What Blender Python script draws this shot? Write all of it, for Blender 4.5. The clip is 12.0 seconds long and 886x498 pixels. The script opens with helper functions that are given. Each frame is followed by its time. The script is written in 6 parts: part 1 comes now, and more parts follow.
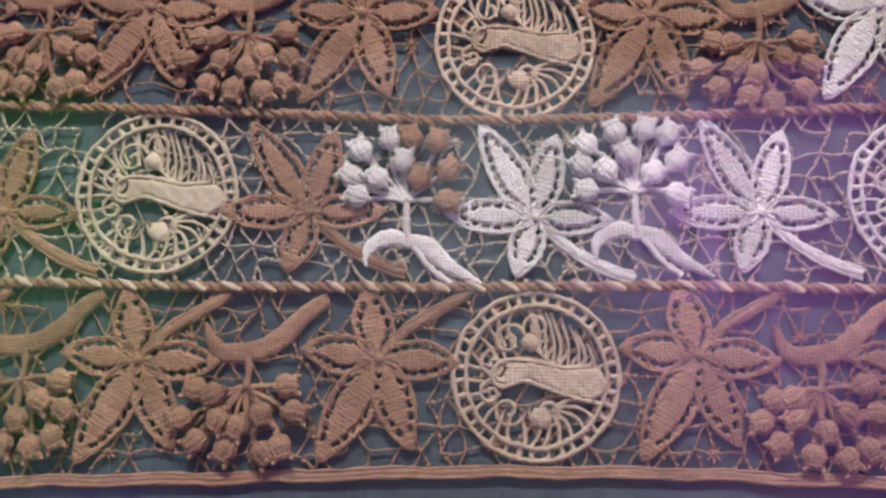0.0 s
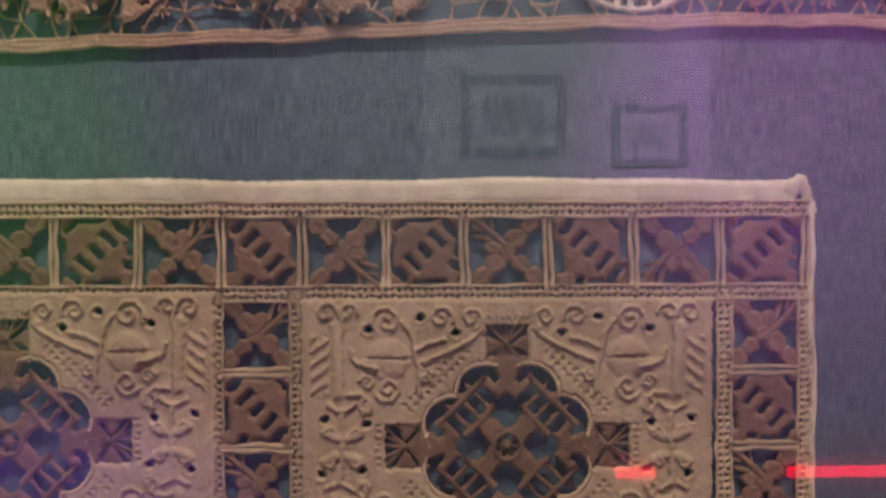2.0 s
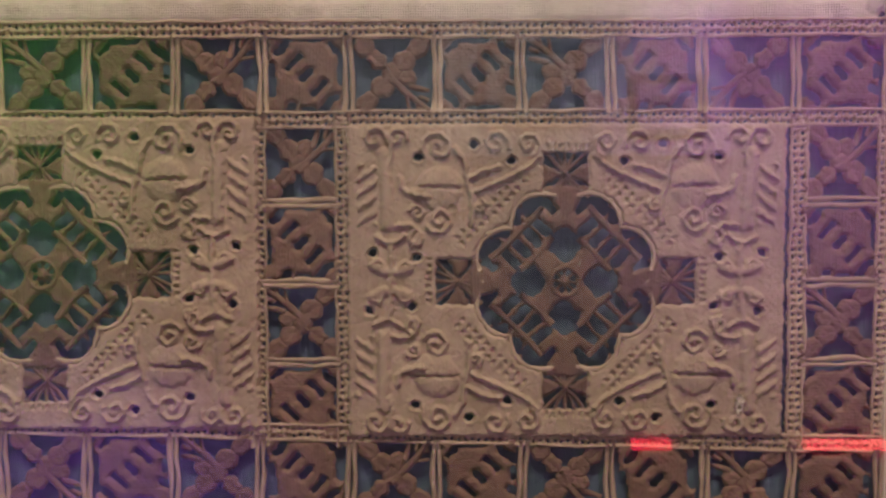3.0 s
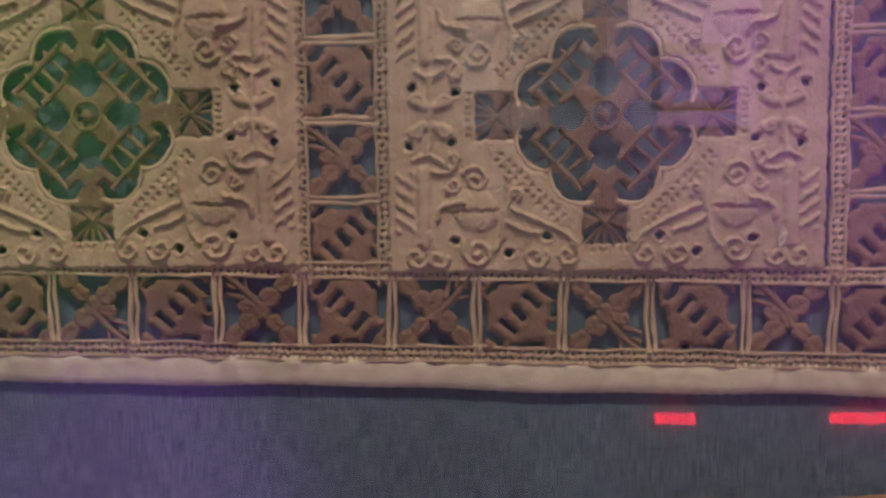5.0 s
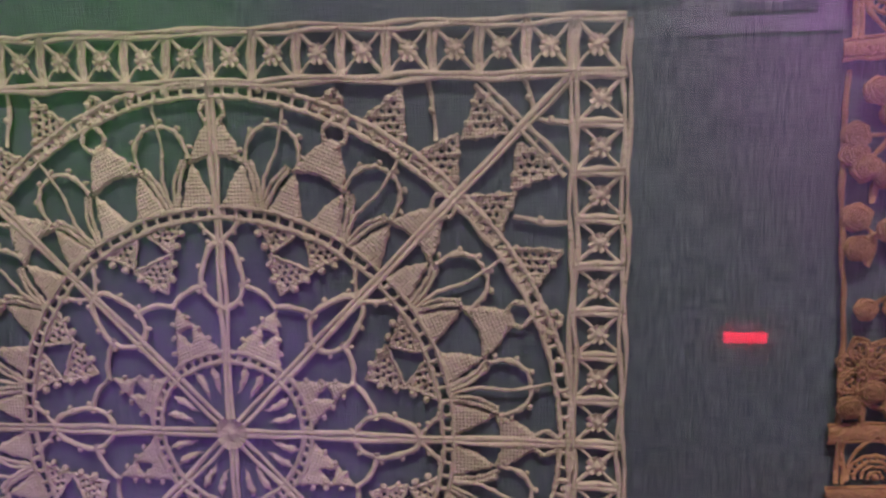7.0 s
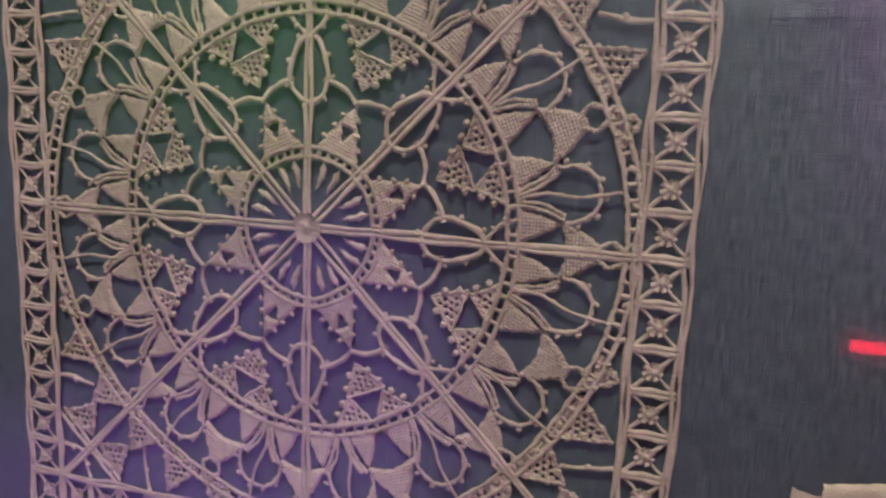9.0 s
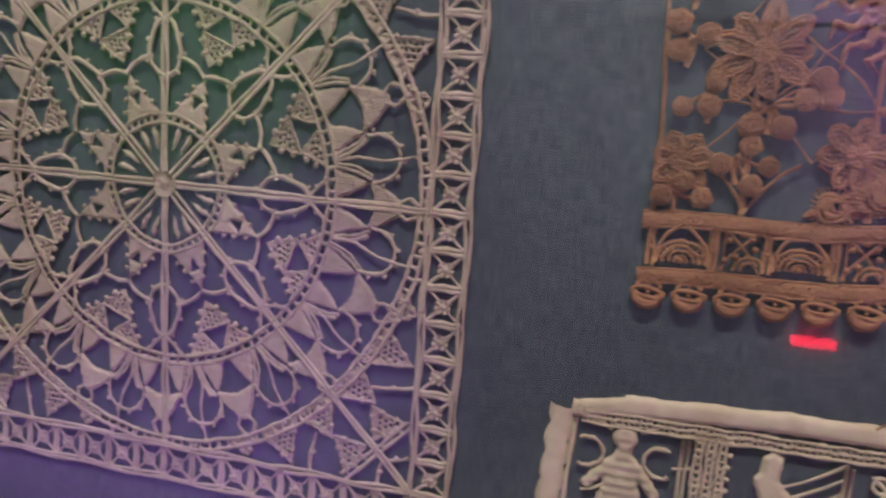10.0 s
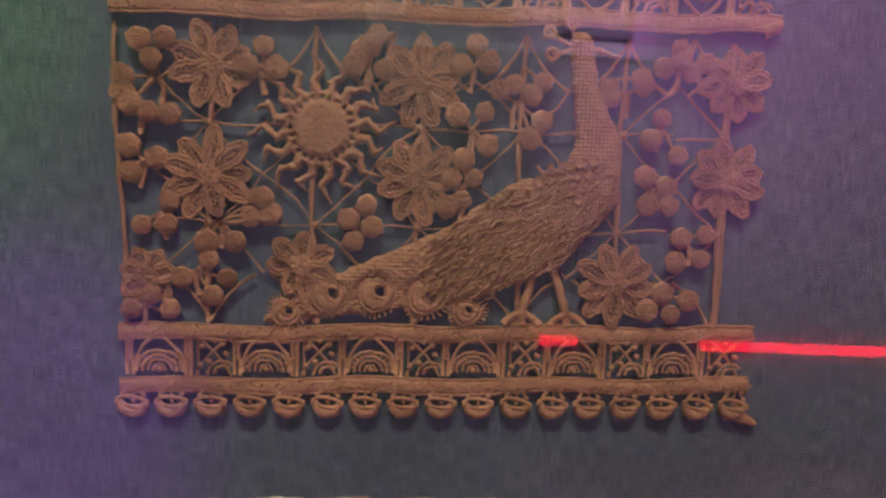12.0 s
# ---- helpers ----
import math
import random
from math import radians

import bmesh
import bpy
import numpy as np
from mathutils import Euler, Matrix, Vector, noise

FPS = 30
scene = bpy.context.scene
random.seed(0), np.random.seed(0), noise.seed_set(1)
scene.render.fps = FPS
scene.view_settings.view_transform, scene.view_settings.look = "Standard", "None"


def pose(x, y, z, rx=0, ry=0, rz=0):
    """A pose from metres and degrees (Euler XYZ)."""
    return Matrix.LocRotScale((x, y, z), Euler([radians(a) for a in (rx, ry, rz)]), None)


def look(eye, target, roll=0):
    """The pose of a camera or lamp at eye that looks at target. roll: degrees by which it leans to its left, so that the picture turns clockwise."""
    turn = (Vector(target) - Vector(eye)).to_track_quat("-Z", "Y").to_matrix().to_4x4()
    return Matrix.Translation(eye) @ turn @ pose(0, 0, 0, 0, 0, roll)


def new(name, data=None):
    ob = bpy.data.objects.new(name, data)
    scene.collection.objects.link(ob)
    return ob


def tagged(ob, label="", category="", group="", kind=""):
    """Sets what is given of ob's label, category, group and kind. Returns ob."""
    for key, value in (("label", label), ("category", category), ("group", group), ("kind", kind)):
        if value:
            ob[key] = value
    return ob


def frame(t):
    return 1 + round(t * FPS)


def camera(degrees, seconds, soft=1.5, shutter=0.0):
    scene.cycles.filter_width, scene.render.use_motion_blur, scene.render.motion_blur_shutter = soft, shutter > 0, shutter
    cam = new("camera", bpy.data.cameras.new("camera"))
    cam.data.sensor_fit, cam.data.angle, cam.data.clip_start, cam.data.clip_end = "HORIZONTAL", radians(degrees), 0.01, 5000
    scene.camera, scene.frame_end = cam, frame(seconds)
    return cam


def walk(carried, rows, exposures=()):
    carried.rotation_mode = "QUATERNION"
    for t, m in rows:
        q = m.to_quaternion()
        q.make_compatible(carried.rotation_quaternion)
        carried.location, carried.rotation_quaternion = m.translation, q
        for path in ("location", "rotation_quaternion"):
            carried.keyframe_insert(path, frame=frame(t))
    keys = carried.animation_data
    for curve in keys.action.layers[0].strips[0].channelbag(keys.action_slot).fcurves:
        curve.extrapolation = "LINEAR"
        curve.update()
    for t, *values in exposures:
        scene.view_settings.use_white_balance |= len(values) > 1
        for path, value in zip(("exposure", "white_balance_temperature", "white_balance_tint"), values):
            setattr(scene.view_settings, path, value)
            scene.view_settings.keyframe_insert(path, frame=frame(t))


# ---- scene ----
cam = camera(63.4, 12.0, soft=2.6, shutter=0.2)
PATH = [
    (0, (0.147, -0.211, 1.657), (0.116, 1.776, 1.883), 1.0),
    (0.5, (0.141, -0.207, 1.646), (0.088, 1.787, 1.794), 1.0),
    (1, (0.139, -0.205, 1.629), (0.095, 1.792, 1.726), 0.6),
    (1.5, (0.129, -0.198, 1.599), (0.131, 1.8, 1.689), 0.3),
    (2, (0.119, -0.188, 1.562), (0.14, 1.812, 1.526), -0.2),
    (2.5, (0.112, -0.178, 1.537), (0.127, 1.82, 1.447), -0.8),
    (2.7, (0.11, -0.178, 1.53), (0.113, 1.82, 1.441), -0.6),
    (4.5, (0.107, -0.183, 1.509), (0.041, 1.813, 1.389), 0.2),
    (5, (0.104, -0.181, 1.487), (0.031, 1.813, 1.351), -0.7),
    (5.5, (0.1, -0.18, 1.452), (0.014, 1.806, 1.237), -0.9),
    (6, (0.095, -0.177, 1.416), (-0.049, 1.8, 1.148), -1.1),
    (6.5, (0.086, -0.175, 1.392), (-0.117, 1.794, 1.105), -1.5),
    (7, (0.078, -0.173, 1.375), (-0.161, 1.79, 1.079), -1.1),
    (7.5, (0.074, -0.175, 1.365), (-0.179, 1.785, 1.06), -0.7),
    (7.7, (0.073, -0.174, 1.362), (-0.219, 1.771, 1.002), -0.7),
    (9.3, (0.105, -0.182, 1.328), (-0.488, 1.696, 0.976), 2.9),
    (9.5, (0.119, -0.186, 1.332), (-0.495, 1.679, 0.948), 2.7),
    (10, (0.141, -0.203, 1.328), (-0.311, 1.711, 0.962), 4.3),
    (10.5, (0.171, -0.216, 1.332), (-0.009, 1.751, 1.016), 5.1),
    (11, (0.195, -0.223, 1.335), (0.229, 1.754, 1.035), 3.9),
    (11.5, (0.214, -0.225, 1.352), (0.338, 1.753, 1.084), 4.0),
    (12, (0.224, -0.202, 1.36), (0.364, 1.773, 1.082), 3.1),
]
walk(cam, [(t, look(e, g, r)) for t, e, g, r in PATH],
     [(0.0, 0.05, 5850, 8), (1.0, 0.03, 5850, 8), (2.5, -0.1, 6300, 10), (5.0, -0.08, 6250, 8), (7.5, 0.08, 6550, 8), (10.0, 0.12, 6300, 7), (12.0, 0.15, 6900, 6)])

# ---------------------------------------------------------------- world and lights
world = bpy.data.worlds.new("room_dark")
scene.world = world
world.use_nodes = True
world.node_tree.nodes["Background"].inputs["Color"].default_value = (0.30, 0.33, 0.40, 1)
world.node_tree.nodes["Background"].inputs["Strength"].default_value = 0.02
scene.view_settings.exposure = 0.0


def lamp(name, kind, power, colour, m, **settings):
    data = bpy.data.lights.new(name, kind)
    data.energy, data.color = power, colour
    for key, value in settings.items():
        setattr(data, key, value)
    ob = new(name, data)
    ob.matrix_world = m
    return ob


# the soft case light over the board
lamp("case_light", "AREA", 22.5, (1.0, 0.90, 0.79), look((0.12, -0.72, 2.7), (0.12, 0.0, 1.40)), shape="RECTANGLE", size=0.6, size_y=0.16)
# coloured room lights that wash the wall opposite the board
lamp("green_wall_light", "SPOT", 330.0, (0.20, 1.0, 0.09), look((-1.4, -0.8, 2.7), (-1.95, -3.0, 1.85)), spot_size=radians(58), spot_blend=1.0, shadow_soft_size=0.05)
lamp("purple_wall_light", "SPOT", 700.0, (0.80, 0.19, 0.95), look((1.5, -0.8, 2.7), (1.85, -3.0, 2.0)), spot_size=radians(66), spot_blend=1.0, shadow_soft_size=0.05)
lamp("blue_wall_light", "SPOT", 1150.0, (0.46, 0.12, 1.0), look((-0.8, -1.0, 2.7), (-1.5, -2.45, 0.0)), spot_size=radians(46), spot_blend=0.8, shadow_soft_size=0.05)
# unseen fill lamp, added to brighten the panel and wall reflected in the glass
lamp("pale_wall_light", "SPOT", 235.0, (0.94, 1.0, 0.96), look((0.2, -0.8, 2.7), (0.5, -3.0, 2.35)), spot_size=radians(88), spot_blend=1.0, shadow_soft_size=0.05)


# ---------------------------------------------------------------- materials
def nodes_of(name):
    mat = bpy.data.materials.new(name)
    mat.use_nodes = True
    tree = mat.node_tree
    return mat, tree, tree.nodes["Principled BSDF"]


def add(tree, kind, **values):
    node = tree.nodes.new(kind)
    for key, value in values.items():
        if key in node.inputs:
            node.inputs[key].default_value = value
        else:
            setattr(node, key, value)
    return node


def cloth(name, dark, light, stain, wave=None, bump=0.6, rough=0.9, stain_scale=60.0):
    """Thread or cloth: fine fibre, uneven dye, old stains and a slight difference from piece to piece."""
    mat, tree, shader = nodes_of(name)
    link = tree.links.new
    coord = add(tree, "ShaderNodeTexCoord")
    geo = add(tree, "ShaderNodeNewGeometry")
    info = add(tree, "ShaderNodeObjectInfo")
    fibre = add(tree, "ShaderNodeTexNoise", Scale=1500.0, Detail=4.0)
    link(geo.outputs["Position"], fibre.inputs["Vector"])
    dye = add(tree, "ShaderNodeTexNoise", Scale=260.0, Detail=4.0)
    link(geo.outputs["Position"], dye.inputs["Vector"])
    blot = add(tree, "ShaderNodeTexNoise", Scale=stain_scale, Detail=3.0)
    link(geo.outputs["Position"], blot.inputs["Vector"])
    mix1 = add(tree, "ShaderNodeMix", data_type="RGBA")
    mix1.inputs[6].default_value, mix1.inputs[7].default_value = (*dark, 1), (*light, 1)
    ramp1 = add(tree, "ShaderNodeMapRange")
    ramp1.inputs[1].default_value, ramp1.inputs[2].default_value = 0.3, 0.7
    link(dye.outputs["Fac"], ramp1.inputs[0])
    link(ramp1.outputs[0], mix1.inputs[0])
    mix2 = add(tree, "ShaderNodeMix", data_type="RGBA")
    mix2.inputs[7].default_value = (*stain, 1)
    ramp2 = add(tree, "ShaderNodeMapRange")
    ramp2.inputs[1].default_value, ramp2.inputs[2].default_value, ramp2.inputs[4].default_value = 0.48, 0.72, 0.65
    link(blot.outputs["Fac"], ramp2.inputs[0])
    link(ramp2.outputs[0], mix2.inputs[0])
    link(mix1.outputs[2], mix2.inputs[6])
    hue = add(tree, "ShaderNodeHueSaturation")
    value = add(tree, "ShaderNodeMapRange")
    value.inputs[3].default_value, value.inputs[4].default_value = 0.84, 1.14
    link(info.outputs["Random"], value.inputs[0])
    link(value.outputs[0], hue.inputs["Value"])
    link(mix2.outputs[2], hue.inputs["Color"])
    link(hue.outputs["Color"], shader.inputs["Base Color"])
    height = fibre.outputs["Fac"]
    if wave:
        for axis, period, amount in wave:
            bands = add(tree, "ShaderNodeTexWave", bands_direction=axis, Scale=0.314 / period, Distortion=1.6, Detail=1.0)
            bands.inputs["Detail Scale"].default_value = 3.0
            link(coord.outputs["Object"], bands.inputs["Vector"])
            total = add(tree, "ShaderNodeMath", operation="MULTIPLY_ADD")
            total.inputs[1].default_value = amount
            link(bands.outputs["Fac"], total.inputs[0])
            link(height, total.inputs[2])
            height = total.outputs[0]
    lumps = add(tree, "ShaderNodeMath", operation="MULTIPLY_ADD")
    lumps.inputs[1].default_value = 1.6
    fuzz = add(tree, "ShaderNodeTexNoise", Scale=780.0, Detail=4.0, Roughness=0.65)
    link(geo.outputs["Position"], fuzz.inputs["Vector"])
    link(fuzz.outputs["Fac"], lumps.inputs[0])
    link(height, lumps.inputs[2])
    height = lumps.outputs[0]
    relief = add(tree, "ShaderNodeBump", Strength=bump, Distance=0.0009)
    link(height, relief.inputs["Height"])
    link(relief.outputs["Normal"], shader.inputs["Normal"])
    shader.inputs["Roughness"].default_value = rough
    shader.inputs["Specular IOR Level"].default_value = 0.25
    return mat


KNIT = (("Z", 0.0010, 0.34), ("X", 0.0013, 0.30))
M_BROWN = cloth("brown_thread", (0.272, 0.158, 0.103), (0.390, 0.235, 0.155), (0.212, 0.119, 0.077))
M_BROWN_KNIT = cloth("brown_knit", (0.285, 0.164, 0.106), (0.405, 0.243, 0.160), (0.230, 0.128, 0.081), wave=KNIT, bump=0.55)
M_WHITE = cloth("bleached_thread", (0.60, 0.55, 0.52), (0.73, 0.69, 0.67), (0.54, 0.47, 0.42))
M_WHITE_KNIT = cloth("bleached_knit", (0.60, 0.55, 0.52), (0.73, 0.69, 0.67), (0.54, 0.47, 0.42), wave=KNIT, bump=0.55)
M_PALE = cloth("pale_tan_thread", (0.50, 0.38, 0.28), (0.64, 0.50, 0.38), (0.44, 0.31, 0.21))
M_PALE_KNIT = cloth("pale_tan_knit", (0.50, 0.38, 0.28), (0.64, 0.50, 0.38), (0.44, 0.31, 0.21), wave=KNIT, bump=0.55)
M_ECRU = cloth("ecru_thread", (0.47, 0.385, 0.30), (0.60, 0.50, 0.40), (0.42, 0.33, 0.25))
M_ECRU_CLOTH = cloth("ecru_needle_weave", (0.47, 0.385, 0.30), (0.60, 0.50, 0.40), (0.42, 0.33, 0.25), wave=(("X", 0.0009, 0.5), ("Z", 0.0009, 0.4)), bump=0.6)
M_LINEN = cloth("old_linen", (0.335, 0.226, 0.136), (0.44, 0.310, 0.192), (0.252, 0.162, 0.092), wave=(("X", 0.0006, 0.25), ("Z", 0.0006, 0.25)), bump=0.45, stain_scale=35.0)
M_HEM = cloth("pale_linen_hem", (0.46, 0.37, 0.25), (0.60, 0.49, 0.35), (0.37, 0.28, 0.18), wave=(("X", 0.0006, 0.5), ("Z", 0.0006, 0.5)), bump=0.45, stain_scale=45.0)
M_UMBER = cloth("dark_brown_needle_lace", (0.130, 0.070, 0.044), (0.200, 0.112, 0.070), (0.100, 0.053, 0.034), wave=(("X", 0.0008, 0.3),), bump=0.4)
M_RUST = cloth("rust_brown_crochet", (0.280, 0.140, 0.076), (0.400, 0.212, 0.118), (0.218, 0.102, 0.055))
M_RUST_KNIT = cloth("rust_brown_knit", (0.280, 0.140, 0.076), (0.400, 0.212, 0.118), (0.218, 0.102, 0.055), wave=(("Z", 0.0011, 0.5), ("X", 0.0011, 0.4)), bump=0.55)
M_CREAM = cloth("cream_thread", (0.55, 0.46, 0.33), (0.68, 0.58, 0.43), (0.46, 0.36, 0.24))
M_CREAM_CLOTH = cloth("cream_cloth", (0.57, 0.48, 0.34), (0.70, 0.60, 0.45), (0.46, 0.36, 0.24), wave=(("X", 0.0007, 0.6), ("Z", 0.0007, 0.6)), bump=0.35)


def linen_board():
    mat, tree, shader = nodes_of("blue_linen")
    link = tree.links.new
    geo = add(tree, "ShaderNodeNewGeometry")
    split = add(tree, "ShaderNodeMapping", vector_type="POINT")
    split.inputs["Scale"].default_value = (2400.0, 1.0, 150.0)
    link(geo.outputs["Position"], split.inputs["Vector"])
    warp = add(tree, "ShaderNodeTexNoise", Scale=1.0, Detail=2.0)
    link(split.outputs[0], warp.inputs["Vector"])
    across = add(tree, "ShaderNodeMapping", vector_type="POINT")
    across.inputs["Scale"].default_value = (150.0, 1.0, 2400.0)
    link(geo.outputs["Position"], across.inputs["Vector"])
    weft = add(tree, "ShaderNodeTexNoise", Scale=1.0, Detail=2.0)
    link(across.outputs[0], weft.inputs["Vector"])
    slub = add(tree, "ShaderNodeTexNoise", Scale=14.0, Detail=3.0)
    link(geo.outputs["Position"], slub.inputs["Vector"])
    total = add(tree, "ShaderNodeMath", operation="ADD")
    half = add(tree, "ShaderNodeMath", operation="MULTIPLY")
    half.inputs[1].default_value = 0.7
    link(weft.outputs["Fac"], half.inputs[0])
    link(warp.outputs["Fac"], total.inputs[0])
    link(half.outputs[0], total.inputs[1])
    ramp = add(tree, "ShaderNodeMapRange")
    ramp.inputs[1].default_value, ramp.inputs[2].default_value = 0.66, 1.10
    link(total.outputs[0], ramp.inputs[0])
    mix = add(tree, "ShaderNodeMix", data_type="RGBA")
    mix.inputs[6].default_value, mix.inputs[7].default_value = (0.036, 0.050, 0.062, 1), (0.120, 0.148, 0.170, 1)
    link(ramp.outputs[0], mix.inputs[0])
    patch = add(tree, "ShaderNodeMapRange")
    patch.inputs[1].default_value, patch.inputs[2].default_value, patch.inputs[3].default_value, patch.inputs[4].default_value = 0.3, 0.7, 0.85, 1.15
    link(slub.outputs["Fac"], patch.inputs[0])
    hue = add(tree, "ShaderNodeHueSaturation")
    link(patch.outputs[0], hue.inputs["Value"])
    link(mix.outputs[2], hue.inputs["Color"])
    link(hue.outputs["Color"], shader.inputs["Base Color"])
    relief = add(tree, "ShaderNodeBump", Strength=0.5, Distance=0.0004)
    link(total.outputs[0], relief.inputs["Height"])
    link(relief.outputs["Normal"], shader.inputs["Normal"])
    shader.inputs["Roughness"].default_value = 0.92
    shader.inputs["Specular IOR Level"].default_value = 0.2
    return mat


M_BOARD = linen_board()


def plaster(name, colour):
    mat, tree, shader = nodes_of(name)
    geo = add(tree, "ShaderNodeNewGeometry")
    spots = add(tree, "ShaderNodeTexNoise", Scale=2.2, Detail=6.0)
    tree.links.new(geo.outputs["Position"], spots.inputs["Vector"])
    mix = add(tree, "ShaderNodeMix", data_type="RGBA")
    mix.inputs[6].default_value = (*[c * 0.8 for c in colour], 1)
    mix.inputs[7].default_value = (*[min(1, c * 1.15) for c in colour], 1)
    tree.links.new(spots.outputs["Fac"], mix.inputs[0])
    tree.links.new(mix.outputs[2], shader.inputs["Base Color"])
    shader.inputs["Roughness"].default_value = 0.9
    return mat


M_WALL = plaster("grey_wall_paint", (0.50, 0.50, 0.50))
M_PANEL = plaster("white_panel_paint", (0.80, 0.80, 0.80))
M_FRAME = plaster("grey_frame_paint", (0.36, 0.36, 0.37))
M_FLOOR_PALE = plaster("pale_floor", (0.42, 0.42, 0.42))
M_FLOOR = plaster("dark_floor", (0.10, 0.09, 0.085))


def pane_glass():
    mat, tree, shader = nodes_of("display_glass")
    tree.nodes.remove(shader)
    clear = add(tree, "ShaderNodeBsdfTransparent", Color=(0.985, 0.99, 0.988, 1))
    gloss = add(tree, "ShaderNodeBsdfGlossy", Roughness=0.0)
    mix = add(tree, "ShaderNodeMixShader", Fac=0.042)
    tree.links.new(clear.outputs[0], mix.inputs[1])
    tree.links.new(gloss.outputs[0], mix.inputs[2])
    tree.links.new(mix.outputs[0], tree.nodes["Material Output"].inputs[0])
    return mat


M_GLASS = pane_glass()


def glow(name, colour, strength):
    mat, tree, shader = nodes_of(name)
    shader.inputs["Emission Color"].default_value = (*colour, 1)
    shader.inputs["Emission Strength"].default_value = strength
    shader.inputs["Base Color"].default_value = (*colour, 1)
    return mat


M_LED = glow("red_led", (1.0, 0.012, 0.05), 11.0)


# ---------------------------------------------------------------- mesh helpers
# Lace is drawn in (u, v, h): u along the board, v up, h out of the board towards the room.
class Lace:
    def __init__(self):
        self.verts, self.faces = [], []

    def add(self, verts, faces):
        k = len(self.verts)
        self.verts.extend(verts)
        self.faces.extend([tuple(i + k for i in f) for f in faces])

    def tube(self, points, r, sides=6, closed=False, flat=0.85):
        n = len(points)
        rs = list(r) if isinstance(r, (list, tuple)) else [r] * n
        verts, faces = [], []
        seed = len(self.verts) * 0.013
        points = [(u + 0.00042 * noise.noise((u * 170, v * 170, seed)), v + 0.00042 * noise.noise((u * 170, v * 170, seed + 7.7)), h + 0.00025 * noise.noise((u * 260, v * 260, seed + 3.1))) for u, v, h in points]
        rs = [q * (1 + 0.30 * noise.noise((u * 420, v * 420, seed + 5.0))) for q, (u, v, h) in zip(rs, points)]
        for i, (u, v, h) in enumerate(points):
            if closed:
                a, b = points[i - 1], points[(i + 1) % n]
            else:
                a, b = points[max(i - 1, 0)], points[min(i + 1, n - 1)]
            du, dv = b[0] - a[0], b[1] - a[1]
            size = math.hypot(du, dv) or 1.0
            su, sv = -dv / size, du / size
            for k in range(sides):
                c, s = math.cos(2 * math.pi * k / sides), math.sin(2 * math.pi * k / sides)
                verts.append((u + su * rs[i] * c, v + sv * rs[i] * c, h + rs[i] * flat * s))
        for i in range(n if closed else n - 1):
            j = (i + 1) % n
            for k in range(sides):
                m = (k + 1) % sides
                faces.append((i * sides + k, i * sides + m, j * sides + m, j * sides + k))
        if not closed:
            faces.append(tuple(range(sides)))
            faces.append(tuple((n - 1) * sides + k for k in reversed(range(sides))))
        self.add(verts, faces)

    def line(self, p, q, r, h=0.0006, steps=2, bow=0.0, wobble=0.0, sides=6):
        """A thread from p to q, bowed sideways and slightly uneven."""
        du, dv = q[0] - p[0], q[1] - p[1]
        pts = []
        for i in range(steps + 1):
            s = i / steps
            side = bow * math.sin(math.pi * s) + (random.uniform(-wobble, wobble) if 0 < i < steps else 0.0)
            pts.append((p[0] + du * s - dv * side, p[1] + dv * s + du * side, h + (random.uniform(-wobble, wobble) * 0.004)))
        self.tube(pts, r, sides)

    def double(self, p, q, r, gap, h=0.0007, steps=4, wobble=0.012):
        """Two threads side by side: a worked bar."""
        size = math.hypot(q[0] - p[0], q[1] - p[1]) or 1.0
        su, sv = -(q[1] - p[1]) / size * gap, (q[0] - p[0]) / size * gap
        for s in (-1, 1):
            self.line((p[0] + su * s, p[1] + sv * s), (q[0] + su * s, q[1] + sv * s), r, h, steps, 0.0, wobble * gap / size)

    def knob(self, u, v, r, h=0.0008):
        """A picot or knot."""
        verts, faces = [(u, v, h + r)], []
        for j, (c, s) in enumerate(((0.75, 0.65), (1.0, 0.0), (0.7, -0.7))):
            for k in range(7):
                a = 2 * math.pi * k / 7 + j * 0.4
                verts.append((u + r * c * math.cos(a), v + r * c * math.sin(a), h + r * s))
        for k in range(7):
            m = (k + 1) % 7
            faces.append((0, 1 + k, 1 + m))
            for j in range(2):
                faces.append((1 + 7 * j + k, 8 + 7 * j + k, 8 + 7 * j + m, 1 + 7 * j + m))
        self.add(verts, faces)

    def picots(self, points, every, r, out=1.0, both=False):
        """Picots along one side of a thread."""
        run = every * 0.5
        for a, b in zip(points, points[1:]):
            du, dv = b[0] - a[0], b[1] - a[1]
            size = math.hypot(du, dv)
            run += size
            if run > every and size > 0:
                run = 0.0
                for s in ((out, -out) if both else (out,)):
                    self.knob(a[0] - dv / size * s * r * 1.7, a[1] + du / size * s * r * 1.7, r)
                    self.line((a[0], a[1]), (a[0] - dv / size * s * r * 2.0, a[1] + du / size * s * r * 2.0), r * 0.6, sides=4)

    def ladder(self, points, gap, pitch, r, closed=False, h=0.0008):
        """Two cords with cross stitches between: a row of little openings."""
        n = len(points)
        sides_pts = ([], [])
        for i in range(n):
            a = points[i - 1] if closed or i else points[0]
            b = points[(i + 1) % n] if closed or i < n - 1 else points[-1]
            du, dv = b[0] - a[0], b[1] - a[1]
            size = math.hypot(du, dv) or 1.0
            for s, out in ((1, sides_pts[0]), (-1, sides_pts[1])):
                out.append((points[i][0] - dv / size * gap * s, points[i][1] + du / size * gap * s, h))
        for pts in sides_pts:
            self.tube(pts, r, 6, closed)
        run = 0.0
